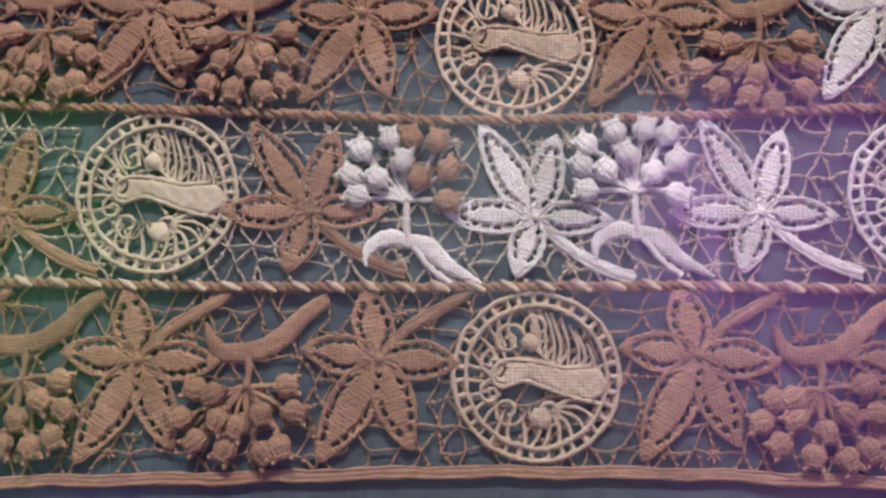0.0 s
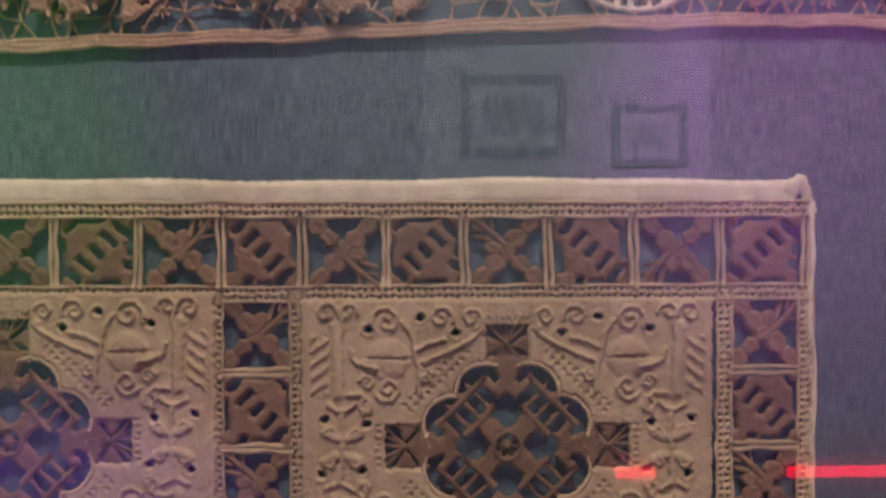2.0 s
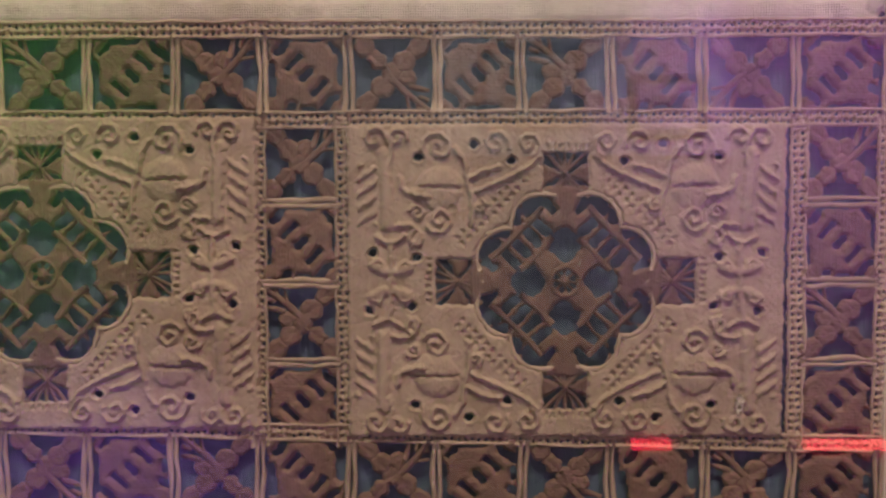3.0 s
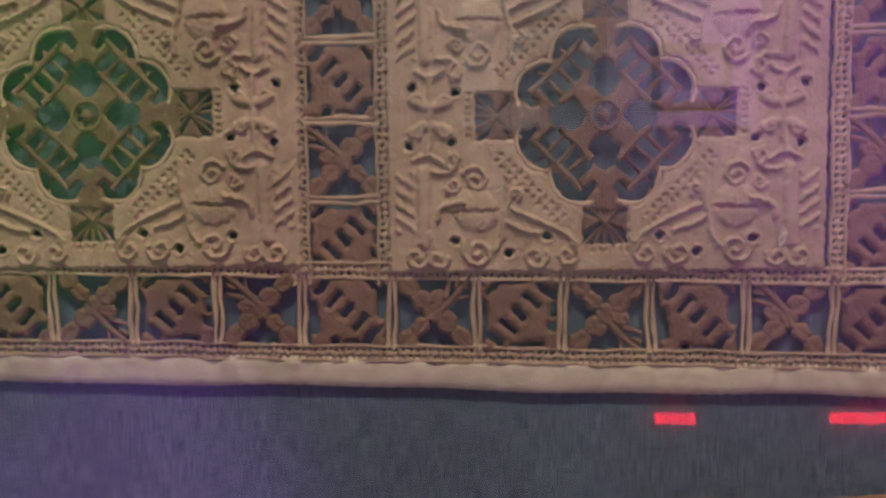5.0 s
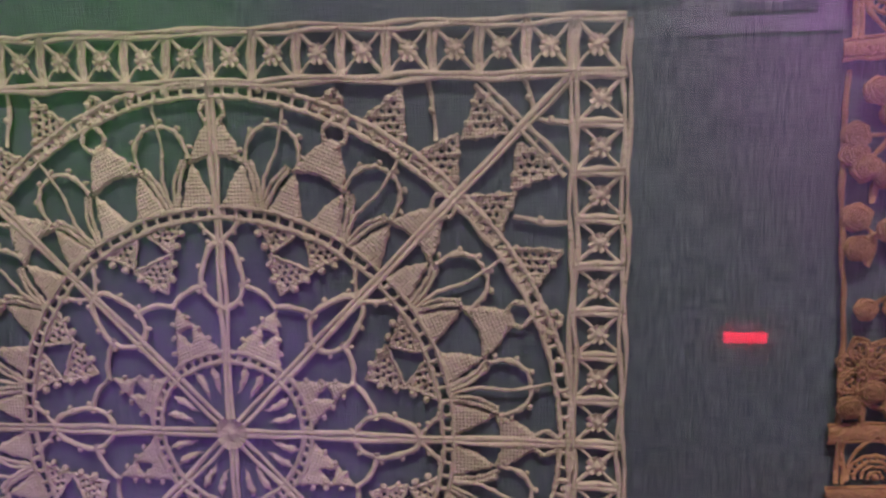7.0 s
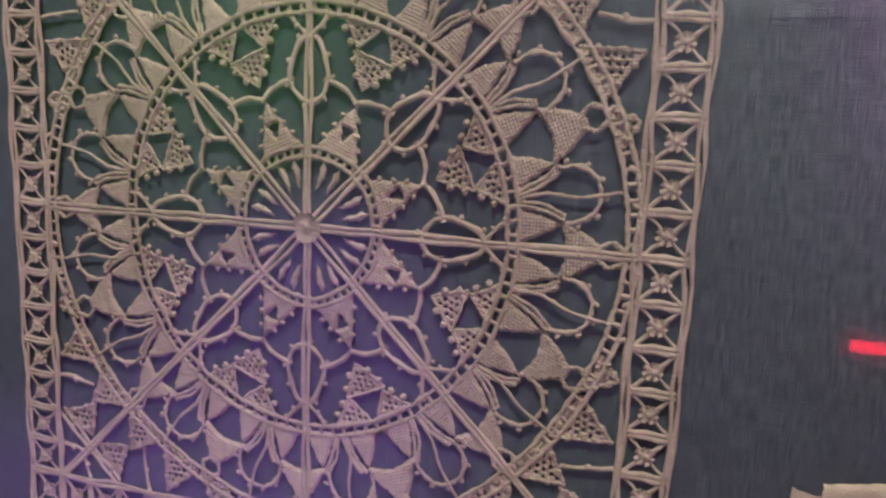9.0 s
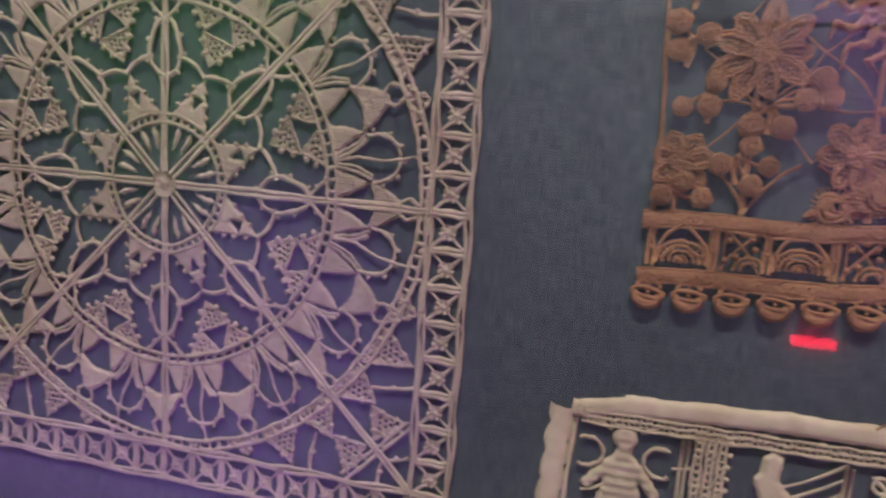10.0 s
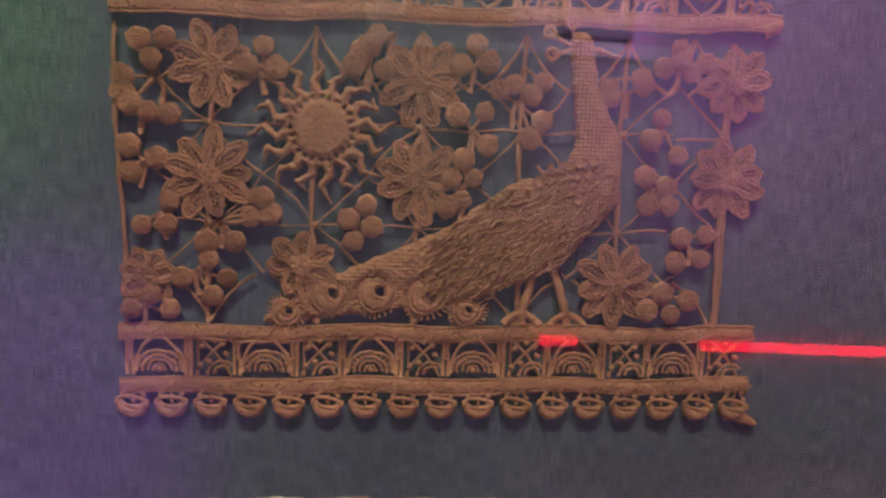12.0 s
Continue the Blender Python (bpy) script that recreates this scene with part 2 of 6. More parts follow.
        for i in range(n if closed else n - 1):
            j = (i + 1) % n
            step = math.dist(points[i][:2], points[j][:2])
            run += step
            if run >= pitch:
                run = 0.0
                self.line(sides_pts[0][i][:2], sides_pts[1][i][:2], r * 0.85, h, sides=5)

    def ribbon(self, points, widths, dome=0.0012, h=0.0004, across=6):
        """A padded band along a path, tapering as its widths say."""
        n = len(points)
        verts, faces = [], []
        for i in range(n):
            a, b = points[max(i - 1, 0)], points[min(i + 1, n - 1)]
            du, dv = b[0] - a[0], b[1] - a[1]
            size = math.hypot(du, dv) or 1.0
            w = widths[i] if len(widths) == n else float(np.interp(i / (n - 1), np.linspace(0, 1, len(widths)), widths))
            for k in range(across + 1):
                s = 2 * k / across - 1
                verts.append((points[i][0] - dv / size * w * s, points[i][1] + du / size * w * s, h + dome * (1 - s * s) ** 0.6 - 0.0006 * (abs(s) > 0.99)))
        for i in range(n - 1):
            for k in range(across):
                j = i * (across + 1) + k
                faces.append((j, j + 1, j + across + 2, j + across + 1))
        self.add(verts, faces)

    def sheet(self, sdf, u0, u1, v0, v1, cell, height):
        """A cloth shape: the cells where sdf < 0, with the rim drawn on to the true outline and turned down."""
        plain = sdf
        sdf = lambda A, B: plain(A + 0.00014 * np.sin(B * 900 + 1) + 0.00004 * np.sin(B * 2700), B + 0.00014 * np.sin(A * 950) + 0.00004 * np.sin(A * 2500 + 2))
        us, vs = np.arange(u0, u1 + cell, cell), np.arange(v0, v1 + cell, cell)
        U, V = np.meshgrid(us, vs, indexing="ij")
        D = sdf(U, V)
        eps = cell * 0.2
        gu, gv = (sdf(U + eps, V) - sdf(U - eps, V)) / (2 * eps), (sdf(U, V + eps) - sdf(U, V - eps)) / (2 * eps)
        g2 = np.maximum(gu * gu + gv * gv, 0.05)
        mid = (D[:-1, :-1] + D[1:, :-1] + D[:-1, 1:] + D[1:, 1:]) / 4
        keep = mid < 0
        used = np.zeros(D.shape, bool)
        for a, b in ((slice(None, -1), slice(None, -1)), (slice(1, None), slice(None, -1)), (slice(None, -1), slice(1, None)), (slice(1, None), slice(1, None))):
            used[a, b] |= keep
        pad = np.pad(keep, 1)
        rim = used & ~(pad[:-1, :-1] & pad[1:, :-1] & pad[:-1, 1:] & pad[1:, 1:])
        U2, V2 = U - np.where(rim, D * gu / g2, 0), V - np.where(rim, D * gv / g2, 0)
        Hh = np.where(rim, 0.0, height(U, V, D) + 0.00012 * np.sin(U * 2100 + 3 * np.sin(V * 900)) * np.sin(V * 1900 + 2 * np.sin(U * 700)))
        index = -np.ones(D.shape, int)
        index[used] = np.arange(used.sum())
        i, j = np.nonzero(keep)
        faces = np.stack([index[i, j], index[i + 1, j], index[i + 1, j + 1], index[i, j + 1]], 1)
        self.add(np.stack([U2[used], V2[used], Hh[used]], 1).tolist(), faces.tolist())

    def mesh(self, name):
        me = bpy.data.meshes.new(name)
        # hand-made unevenness, and the flatness of old pressed lace
        P = np.array(self.verts, dtype=float).reshape(-1, 3)
        U, V = P[:, 0].copy(), P[:, 1].copy()
        P[:, 0] += 0.00016 * np.sin(V * 2300 + 1.7 * np.sin(U * 900)) + 0.00009 * np.sin(V * 5200 + U * 3100)
        P[:, 1] += 0.00016 * np.sin(U * 2150 + 1.9 * np.sin(V * 1000)) + 0.00009 * np.sin(U * 5400 - V * 2900)
        P[:, 2] = P[:, 2] * 0.74 + 0.00007 * np.sin(U * 4100 + 2.0 * np.sin(V * 3300))
        me.from_pydata([(u, -h, v) for u, v, h in P.tolist()], [], self.faces)
        me.polygons.foreach_set("use_smooth", [True] * len(me.polygons))
        me.update()
        return me


def at(u, v, h=0.0, turn=0.0):
    """A place on the board, turned anticlockwise as one sees it."""
    return pose(u, -h, v, 0, -turn, 0)


def part(name, lace, material, parent, label="", m=None, kind=""):
    me = lace if isinstance(lace, bpy.types.Mesh) else lace.mesh(name)
    if not me.materials:
        me.materials.append(material)
    ob = new(name, me)
    if me.materials[0] != material:
        ob.material_slots[0].link = "OBJECT"
        ob.material_slots[0].material = material
    ob.parent = parent
    if m is not None:
        ob.matrix_local = m
    return tagged(ob, label=label, kind=kind)


def thing(name, u, v, label, category, group="", kind=""):
    ob = new(name)
    ob.empty_display_size = 0.02
    ob.matrix_world = at(u, v)
    return tagged(ob, label, category, group, kind)


def arc(cx, cy, r, a0, a1, n, h=0.0006):
    return [(cx + r * math.cos(radians(a0 + (a1 - a0) * i / n)), cy + r * math.sin(radians(a0 + (a1 - a0) * i / n)), h) for i in range(n + 1)]


def curve(points, n=6, h=0.0007):
    """A smooth line through a few points."""
    out = []
    p = [points[0], *points, points[-1]]
    for i in range(1, len(p) - 2):
        for k in range(n):
            s = k / n
            out.append(tuple(0.5 * (2 * p[i][c] + (p[i + 1][c] - p[i - 1][c]) * s + (2 * p[i - 1][c] - 5 * p[i][c] + 4 * p[i + 1][c] - p[i + 2][c]) * s * s
                                    + (3 * p[i][c] - p[i - 1][c] - 3 * p[i + 1][c] + p[i + 2][c]) * s ** 3) for c in (0, 1)) + (h,))
    return out + [(*points[-1], h)]


def spiral(u, v, r, a0, turns, sign=1, n=22, h=0.0006):
    return [(u + r * (1 - 0.85 * i / n) * math.cos(radians(a0) + sign * 2 * math.pi * turns * i / n), v + r * (1 - 0.85 * i / n) * math.sin(radians(a0) + sign * 2 * math.pi * turns * i / n), h) for i in range(n + 1)]


def d_circle(u, v, r):
    return lambda U, V: np.hypot(U - u, V - v) - r


def d_capsule(a, b, ra, rb=None):
    rb = ra if rb is None else rb

    def f(U, V):
        du, dv = b[0] - a[0], b[1] - a[1]
        s = np.clip(((U - a[0]) * du + (V - a[1]) * dv) / (du * du + dv * dv), 0, 1)
        return np.hypot(U - a[0] - du * s, V - a[1] - dv * s) - (ra + (rb - ra) * s)
    return f


def d_poly(points):
    """Distance to a polygon's outline, negative inside."""
    def f(U, V):
        d = np.full(U.shape, 1e9)
        inside = np.zeros(U.shape, bool)
        for (ax, ay), (bx, by) in zip(points, points[1:] + points[:1]):
            ex, ey = bx - ax, by - ay
            s = np.clip(((U - ax) * ex + (V - ay) * ey) / (ex * ex + ey * ey), 0, 1)
            d = np.minimum(d, np.hypot(U - ax - ex * s, V - ay - ey * s))
            if ay != by:
                inside ^= ((ay > V) != (by > V)) & (U < (bx - ax) * (V - ay) / (by - ay) + ax)
        return np.where(inside, -d, d)
    return f


def join(*fs):
    return lambda U, V: np.minimum.reduce([f(U, V) for f in fs])


def minus(f, *gs):
    return lambda U, V: np.maximum.reduce([f(U, V)] + [-g(U, V) for g in gs])


def pad(t, w):
    """Cloth of thickness t, rounded off over the width w at its rim."""
    return lambda U, V, D: t * np.sqrt(np.clip(-D / w, 0, 1)) + 0.0002


# ---------------------------------------------------------------- the room and the case
def box(name, x0, x1, y0, y1, z0, z1, material, label, category="", kind="structure"):
    bm = bmesh.new()
    bmesh.ops.create_cube(bm, size=1.0, matrix=Matrix.Translation(((x0 + x1) / 2, (y0 + y1) / 2, (z0 + z1) / 2)) @ Matrix.Diagonal((x1 - x0, y1 - y0, z1 - z0, 1)))
    me = bpy.data.meshes.new(name)
    bm.to_mesh(me)
    bm.free()
    me.materials.append(material)
    return tagged(new(name, me), label, category, kind=kind)


box("floor", -3.2, 3.6, -3.2, 0.3, -0.1, 0.0, M_FLOOR_PALE, "pale plain floor of the exhibition room", "floor")
box("ceiling", -3.2, 3.6, -3.2, 0.3, 2.9, 3.0, M_FLOOR, "dark ceiling of the exhibition room", "ceiling")
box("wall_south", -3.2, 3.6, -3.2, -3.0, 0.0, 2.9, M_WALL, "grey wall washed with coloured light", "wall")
box("wall_west", -3.2, -3.0, -3.0, 0.3, 0.0, 2.9, M_WALL, "plain grey side wall", "wall")
box("wall_east", 3.4, 3.6, -3.0, 0.3, 0.0, 2.9, M_WALL, "plain grey side wall", "wall")
box("wall_north", -3.0, 3.4, 0.05, 0.3, 0.0, 2.9, M_WALL, "plain grey wall behind the case", "wall")
box("backing_board", -0.7, 0.9, 0.0007, 0.05, 0.7, 2.2, M_BOARD, "display board covered in blue-grey slubbed linen", "display board", kind="")
glass = box("glass_pane", -0.7, 0.9, -0.034, -0.030, 0.7, 2.2, M_GLASS, "clear reflecting glass front of the display case", "glass")
glass.visible_shadow = False

panel = box("wall_panel", 0.07, 1.31, -2.999, -2.975, 1.78, 2.66, M_PANEL, "white display panel on the opposite wall", "display panel", kind="")


def framed_picture(x0, x1, z0, z1, rail, label):
    f = thing("framed_picture", 0, 0, label, "picture")
    for a, b, c, d in ((x0, x1, z1 - rail, z1), (x0, x1, z0, z0 + rail), (x0, x0 + rail, z0 + rail, z1 - rail), (x1 - rail, x1, z0 + rail, z1 - rail)):
        box("frame_rail", a, b, -2.974, -2.945, c, d, M_FRAME, "", kind="").parent = f
    box("mount", x0 + rail, x1 - rail, -2.974, -2.960, z0 + rail, z1 - rail, M_PANEL, "", kind="").parent = f
    q = rail + 0.055
    box("print", x0 + q, x1 - q, -2.9598, -2.957, z0 + q, z1 - q, M_WALL, "", kind="").parent = f
    return f


framed_picture(0.23, 0.68, 1.90, 2.25, 0.04, "dark-framed picture with a white mount on the panel")
framed_picture(0.88, 1.20, 1.86, 2.12, 0.03, "small dark-framed picture on the white panel")

strip = thing("led_strip", 0, 0, "thin red glowing light strip across the room", "light strip")
for x0, x1 in ((0.905, 1.075), (1.66, 3.3)):
    bar = box("segment", x0, x1, -2.999, -2.97, 0.505, 0.545, M_LED, "", kind="")
    bar.parent = strip


# ---------------------------------------------------------------- flounce of three lace bands
MM = 0.001
CACHE = {}


def once(key, make):
    if key not in CACHE:
        CACHE[key] = make()
    return CACHE[key]


def petal_mesh(length, width):
    """A knitted leaf inside a rim of openings and a heavy outline."""
    def make():
        g = Lace()
        half = lambda s: width / 2 * math.sin(math.pi * min(max(s, 0), 1) ** 0.82) ** 0.75
        n = 22
        edge = [(length * i / n, half(i / n)) for i in range(n + 1)]
        outline = edge + [(u, -v) for u, v in reversed(edge[1:-1])]
        holes = []
        for s in (1, -1):
            run = 1.2 * MM
            for i in range(2, n):
                (u0, v0), (u1, v1) = edge[i - 1], edge[i]
                run += math.hypot(u1 - u0, v1 - v0)
                if run > 3.0 * MM and half(i / n) > 2.3 * MM:
                    run = 0.0
                    size = math.hypot(u1 - u0, v1 - v0)
                    du, dv = (u1 - u0) / size, (v1 - v0) / size
                    c = (u1 + dv * 1.75 * MM, v1 - du * 1.75 * MM)
                    holes.append(d_capsule((c[0] - du * 0.60 * MM, s * (c[1] - dv * 0.60 * MM)), (c[0] + du * 0.60 * MM, s * (c[1] + dv * 0.60 * MM)), 0.68 * MM))
        g.sheet(minus(d_poly(outline), *holes), -MM, length + MM, -width / 2 - MM, width / 2 + MM, 0.34 * MM,
                lambda U, V, D: 0.7 * MM * np.sqrt(np.clip(-D / (0.45 * MM), 0, 1)) + 0.45 * MM * np.clip(1 - (V / (width * 0.36)) ** 2, 0, 1) * np.clip(U / (0.15 * length), 0.3, 1) + 0.3 * MM)
        g.tube([(u, v, 0.8 * MM) for u, v in outline], 0.48 * MM, 6, True)
        return g.mesh("petal")
    return once(("petal", round(length, 4), round(width, 4)), make)


def bud_mesh():
    """A ridged bell with a crown of small points, lying along u."""
    def make():
        g = Lace()
        prof = ((0.0, 1.0), (0.7, 2.3), (1.9, 3.1), (3.4, 3.3), (4.8, 2.8), (5.8, 2.2), (6.6, 2.6))
        ring = 32
        verts, faces = [], []
        for u, r in prof:
            for k in range(ring):
                a = 2 * math.pi * k / ring
                rr = r * (1 + 0.11 * math.cos(8 * a) + 0.04 * math.cos(3 * a + u)) * MM
                verts.append((u * MM, rr * math.cos(a), 2.2 * MM + rr * 0.75 * math.sin(a)))
        for i in range(len(prof) - 1):
            for k in range(ring):
                m = (k + 1) % ring
                faces.append((i * ring + k, i * ring + m, (i + 1) * ring + m, (i + 1) * ring + k))
        faces.append(tuple(range(ring)))
        faces.append(tuple((len(prof) - 1) * ring + k for k in range(ring)))
        g.add(verts, faces)
        for v, w in ((-2.4, 7.6), (-0.7, 7.1), (0.9, 7.2), (2.3, 7.7)):
            g.tube([(5.8 * MM, v * 0.8 * MM, 2.6 * MM), (6.8 * MM, v * MM, 3.0 * MM), (w * MM, v * 1.15 * MM, 2.8 * MM)], [0.9 * MM, 0.85 * MM, 0.4 * MM], 6)
        g.knob(0, 0, 1.0 * MM, 1.6 * MM)
        return g.mesh("bud")
    return once("bud", make)


def flower(parent, u, v, petals, knit, thread, stem, label):
    """Five outlined petals round a gathered middle, with a stem."""
    g = Lace()
    for k in range(10):
        a = 2 * math.pi * k / 10 + 0.2
        g.line((0, 0), (4.2 * MM * math.cos(a), 4.2 * MM * math.sin(a)), 0.55 * MM, 1.5 * MM, 2)
    g.knob(0, 0, 1.7 * MM, 1.4 * MM)
    if stem:
        g.ribbon([(x * MM, y * MM) for x, y, _ in curve(stem, 8)], [1.3 * MM, 1.6 * MM, 1.8 * MM, 1.4 * MM], 1.2 * MM, 0.3 * MM, 6)
        for s in (-1, 1):
            g.tube([(x * MM - 0.2 * MM, y * MM + s * 1.5 * MM, 0.8 * MM) for x, y, _ in curve(stem, 8)], 0.55 * MM, 5)
    ob = part("flower", g, thread, parent, label, at(u, v))
    for turn, length, width in petals:
        lean = random.uniform(-3, 3)
        part("petal", petal_mesh(length * MM, width * 1.1 * MM), knit, ob, m=at(0, 0, 0.3 * MM, turn + lean))
    return ob


def cluster(parent, u, v, spots, stem, leaves, knit, thread, label, odd=(), odd_material=None):
    """Bell buds on twigs above a pair of long padded leaves."""
    g = Lace()
    for x, y in spots:
        g.line((x * 0.006 * MM, y * 0.006 * MM), (x * 0.14 * MM, y * 0.14 * MM), 0.75 * MM, random.uniform(0.7, 1.3) * MM, 6, random.uniform(-0.12, 0.12))
    g.tube([(x * 0.152 * MM, y * 0.152 * MM, 0.9 * MM) for x, y, _ in curve(stem, 6)], 1.1 * MM, 7)
    ob = part("bud_cluster", g, thread, parent, label, at(u, v))
    for path, widths in leaves:
        b = Lace()
        b.ribbon([(x * 0.152 * MM, y * 0.152 * MM) for x, y, _ in curve(path, 8)], [w * 1.1 * MM for w in widths], 0.75 * MM, 0.9 * MM, 8)
        part("leaf", b, knit, ob)
    for i, (x, y) in enumerate(spots):
        mat = odd_material if i in odd else knit
        turn = math.degrees(math.atan2(y, x)) + random.uniform(-25, 25)
        q = math.hypot(x, y) or 1
        part("bud", bud_mesh(), mat, ob, m=at(x * 0.152 * MM - x / q * 2.5 * MM, y * 0.152 * MM - y / q * 2.5 * MM, random.uniform(0.4, 1.6) * MM, turn))
    return ob


def medallion(parent, u, v, thread, knit, label):
    """A round openwork disc: ladder rim, a curved solid body, feathered bars and scrolls."""
    g = Lace()
    R = 24.3 * MM
    ring = [p[:2] for p in arc(0, 0, R - 2.2 * MM, 0, 358, 150)]
    g.ladder(ring, 1.75 * MM, 1.0, 0.72 * MM, True, 0.9 * MM)
    for k in range(35):
        a = 2 * math.pi * k / 35 + random.uniform(-0.015, 0.015)
        g.line(((R - 3.8 * MM) * math.cos(a), (R - 3.8 * MM) * math.sin(a)), ((R - 0.6 * MM) * math.cos(a), (R - 0.6 * MM) * math.sin(a)), 0.80 * MM, 0.8 * MM, sides=5)
    # feathered bars over the body
    spine = curve([(0, 7), (5, 3), (12, 1.5), (19, 1)], 8)
    g.tube([(x * MM, y * MM, 0.9 * MM) for x, y, _ in spine], 0.6 * MM)
    for i in range(9):
        x, y, _ = spine[int(i * (len(spine) - 1) / 9)]
        reach = math.sqrt(max(20.6 ** 2 - (x + 1) ** 2, 4)) - y
        g.line((x * MM, y * MM), ((x - 2.5) * MM, (y + reach * 0.92) * MM), 0.5 * MM, 0.8 * MM, 5, -0.08)
        g.line((x * MM, y * MM), ((x + 3.0) * MM, (y + reach * 0.30) * MM), 0.42 * MM, 0.8 * MM, 3)
    # fans and scrolls on the other side
    for i in range(13):
        a = radians(110 + i * 12.5)
        r0 = 9.5 + 1.5 * math.sin(i * 2.1)
        c = (-3.0, -1.0)
        g.line(((c[0] + r0 * math.cos(a)) * MM, (c[1] + r0 * math.sin(a)) * MM), (20.2 * math.cos(a) * MM, 20.2 * math.sin(a) * MM), 0.5 * MM, 0.8 * MM, 4, random.uniform(-0.15, 0.15))
    for i in range(7):
        a = radians(265 + i * 12)
        g.line((4 * math.cos(a) * MM + 2 * MM, (-7.5 + 2.5 * math.sin(a)) * MM), (20.2 * math.cos(a) * MM, 20.2 * math.sin(a) * MM), 0.5 * MM, 0.8 * MM, 4, 0.15)
    for cx, cy, r, a0, sign in ((-8, 10, 5, 20, 1), (0, 14, 4, 200, -1), (-12, 3, 4.5, 90, 1), (3, -10, 5.5, 160, 1), (-8, -10, 5, 0, -1), (-13, -5, 3.8, 60, 1)):
        g.tube([(x, y, 0.9 * MM) for x, y, _ in spiral(cx * MM, cy * MM, r * MM, a0, 1.3, sign)], 0.55 * MM)
    ob = part("medallion", g, thread, parent, label, at(u, v))
    b = Lace()
    form = join(d_capsule((-9 * MM, 0.5 * MM), (-2 * MM, 1.5 * MM), 3.7 * MM, 2.7 * MM), d_capsule((-2 * MM, 1.5 * MM), (8 * MM, -1.5 * MM), 2.7 * MM, 3.9 * MM),
                d_capsule((8 * MM, -1.5 * MM), (15.5 * MM, -2 * MM), 3.9 * MM, 5.0 * MM))
    b.sheet(minus(form, d_capsule((-10 * MM, 0.2 * MM), (-9.6 * MM, 1.6 * MM), 0.8 * MM), d_capsule((-2.5 * MM, -3.2 * MM), (6 * MM, -8 * MM), 1.6 * MM, 0.8 * MM)), -15 * MM, 22 * MM, -9 * MM, 7 * MM, 0.6 * MM,
            lambda U, V, D: 1.6 * MM * np.sqrt(np.clip(-D / (1.2 * MM), 0, 1)) + 0.5 * MM + 0.25 * MM * np.clip(np.sin(U / (0.75 * MM)) * np.sin(V / (0.65 * MM)), -0.2, 1))
    b.tube([(x * MM, y * MM, 1.6 * MM) for x, y, _ in curve([(16, 3.2), (8, 2.6), (0, 4.1), (-8, 4.4), (-12.6, 2.0), (-12.2, -2.0), (-9, -3.4), (-4, -1.5), (3, -3.4), (9, -5.6), (16, -7.0)], 5)], 0.65 * MM)
    part("solid_filling", b, knit, ob)
    for cx, cy, r in ((-1.5, 9.5, 2.7), (1.5, -12.0, 3.2)):
        c = Lace()
        c.sheet(d_circle(0, 0, r * MM), -4 * MM, 4 * MM, -4 * MM, 4 * MM, 0.5 * MM, pad(1.4 * MM, 2 * MM))
        part("disc", c, knit, ob, m=at(cx * MM, cy * MM, 0.4 * MM))
    return ob


def net(u0, u1, low, high, step, r, knots):
    """The fine irregular ground of bars and picots between motifs."""
    g = Lace()
    cols, rows = int((u1 - u0) / step), 8
    pts = {}
    for i in range(cols + 1):
        for j in range(rows + 1):
            u = u0 + i * step + (step / 2 if j % 2 else 0) + random.uniform(-0.22, 0.22) * step
            a, b = low(u), high(u)
            s = j / rows
            v = a + (b - a) * s + (random.uniform(-0.2, 0.2) * step if 0 < j < rows else 0)
            pts[i, j] = (u, v)
    for (i, j), p in pts.items():
        for q in ((i + 1, j) if 0 < j < rows else None, (i, j + 1), (i + 1 if j % 2 else i - 1, j + 1)):
            if q in pts and random.random() < 0.72:
                b = pts[q]
                bow = random.uniform(-0.14, 0.14)
                g.line(p, b, r * random.uniform(0.8, 1.2), 0.2 * MM, 4, bow, sides=5)
                if random.random() < knots:
                    for s in (0.33, 0.66):
                        w = bow * math.sin(math.pi * s)
                        g.knob(p[0] + (b[0] - p[0]) * s - (b[1] - p[1]) * w, p[1] + (b[1] - p[1]) * s + (b[0] - p[0]) * w, r * random.uniform(1.5, 2.3), 0.3 * MM)
        if random.random() < 0.12:
            for k in range(8):
                a = k * math.pi / 4
                g.line(p, (p[0] + 2.4 * MM * math.cos(a), p[1] + 2.4 * MM * math.sin(a)), r * 1.1, 0.4 * MM, sides=4)
            g.knob(p[0], p[1], r * 2.6, 0.3 * MM)
    return g


def twisted(u0, u1, line, r, pitch, off=0.0):
    """One strand of a twisted cord along a line."""
    g = Lace()
    n = int((u1 - u0) / (pitch / 8))
    pts = []
    for i in range(n + 1):
        u = u0 + (u1 - u0) * i / n
        a = 2 * math.pi * (u - u0) / pitch + off
        pts.append((u, line(u) + r * 0.8 * math.cos(a), 1.2 * MM + r * 0.8 * math.sin(a)))
    g.tube(pts, r, 6, flat=1.0)
    return g


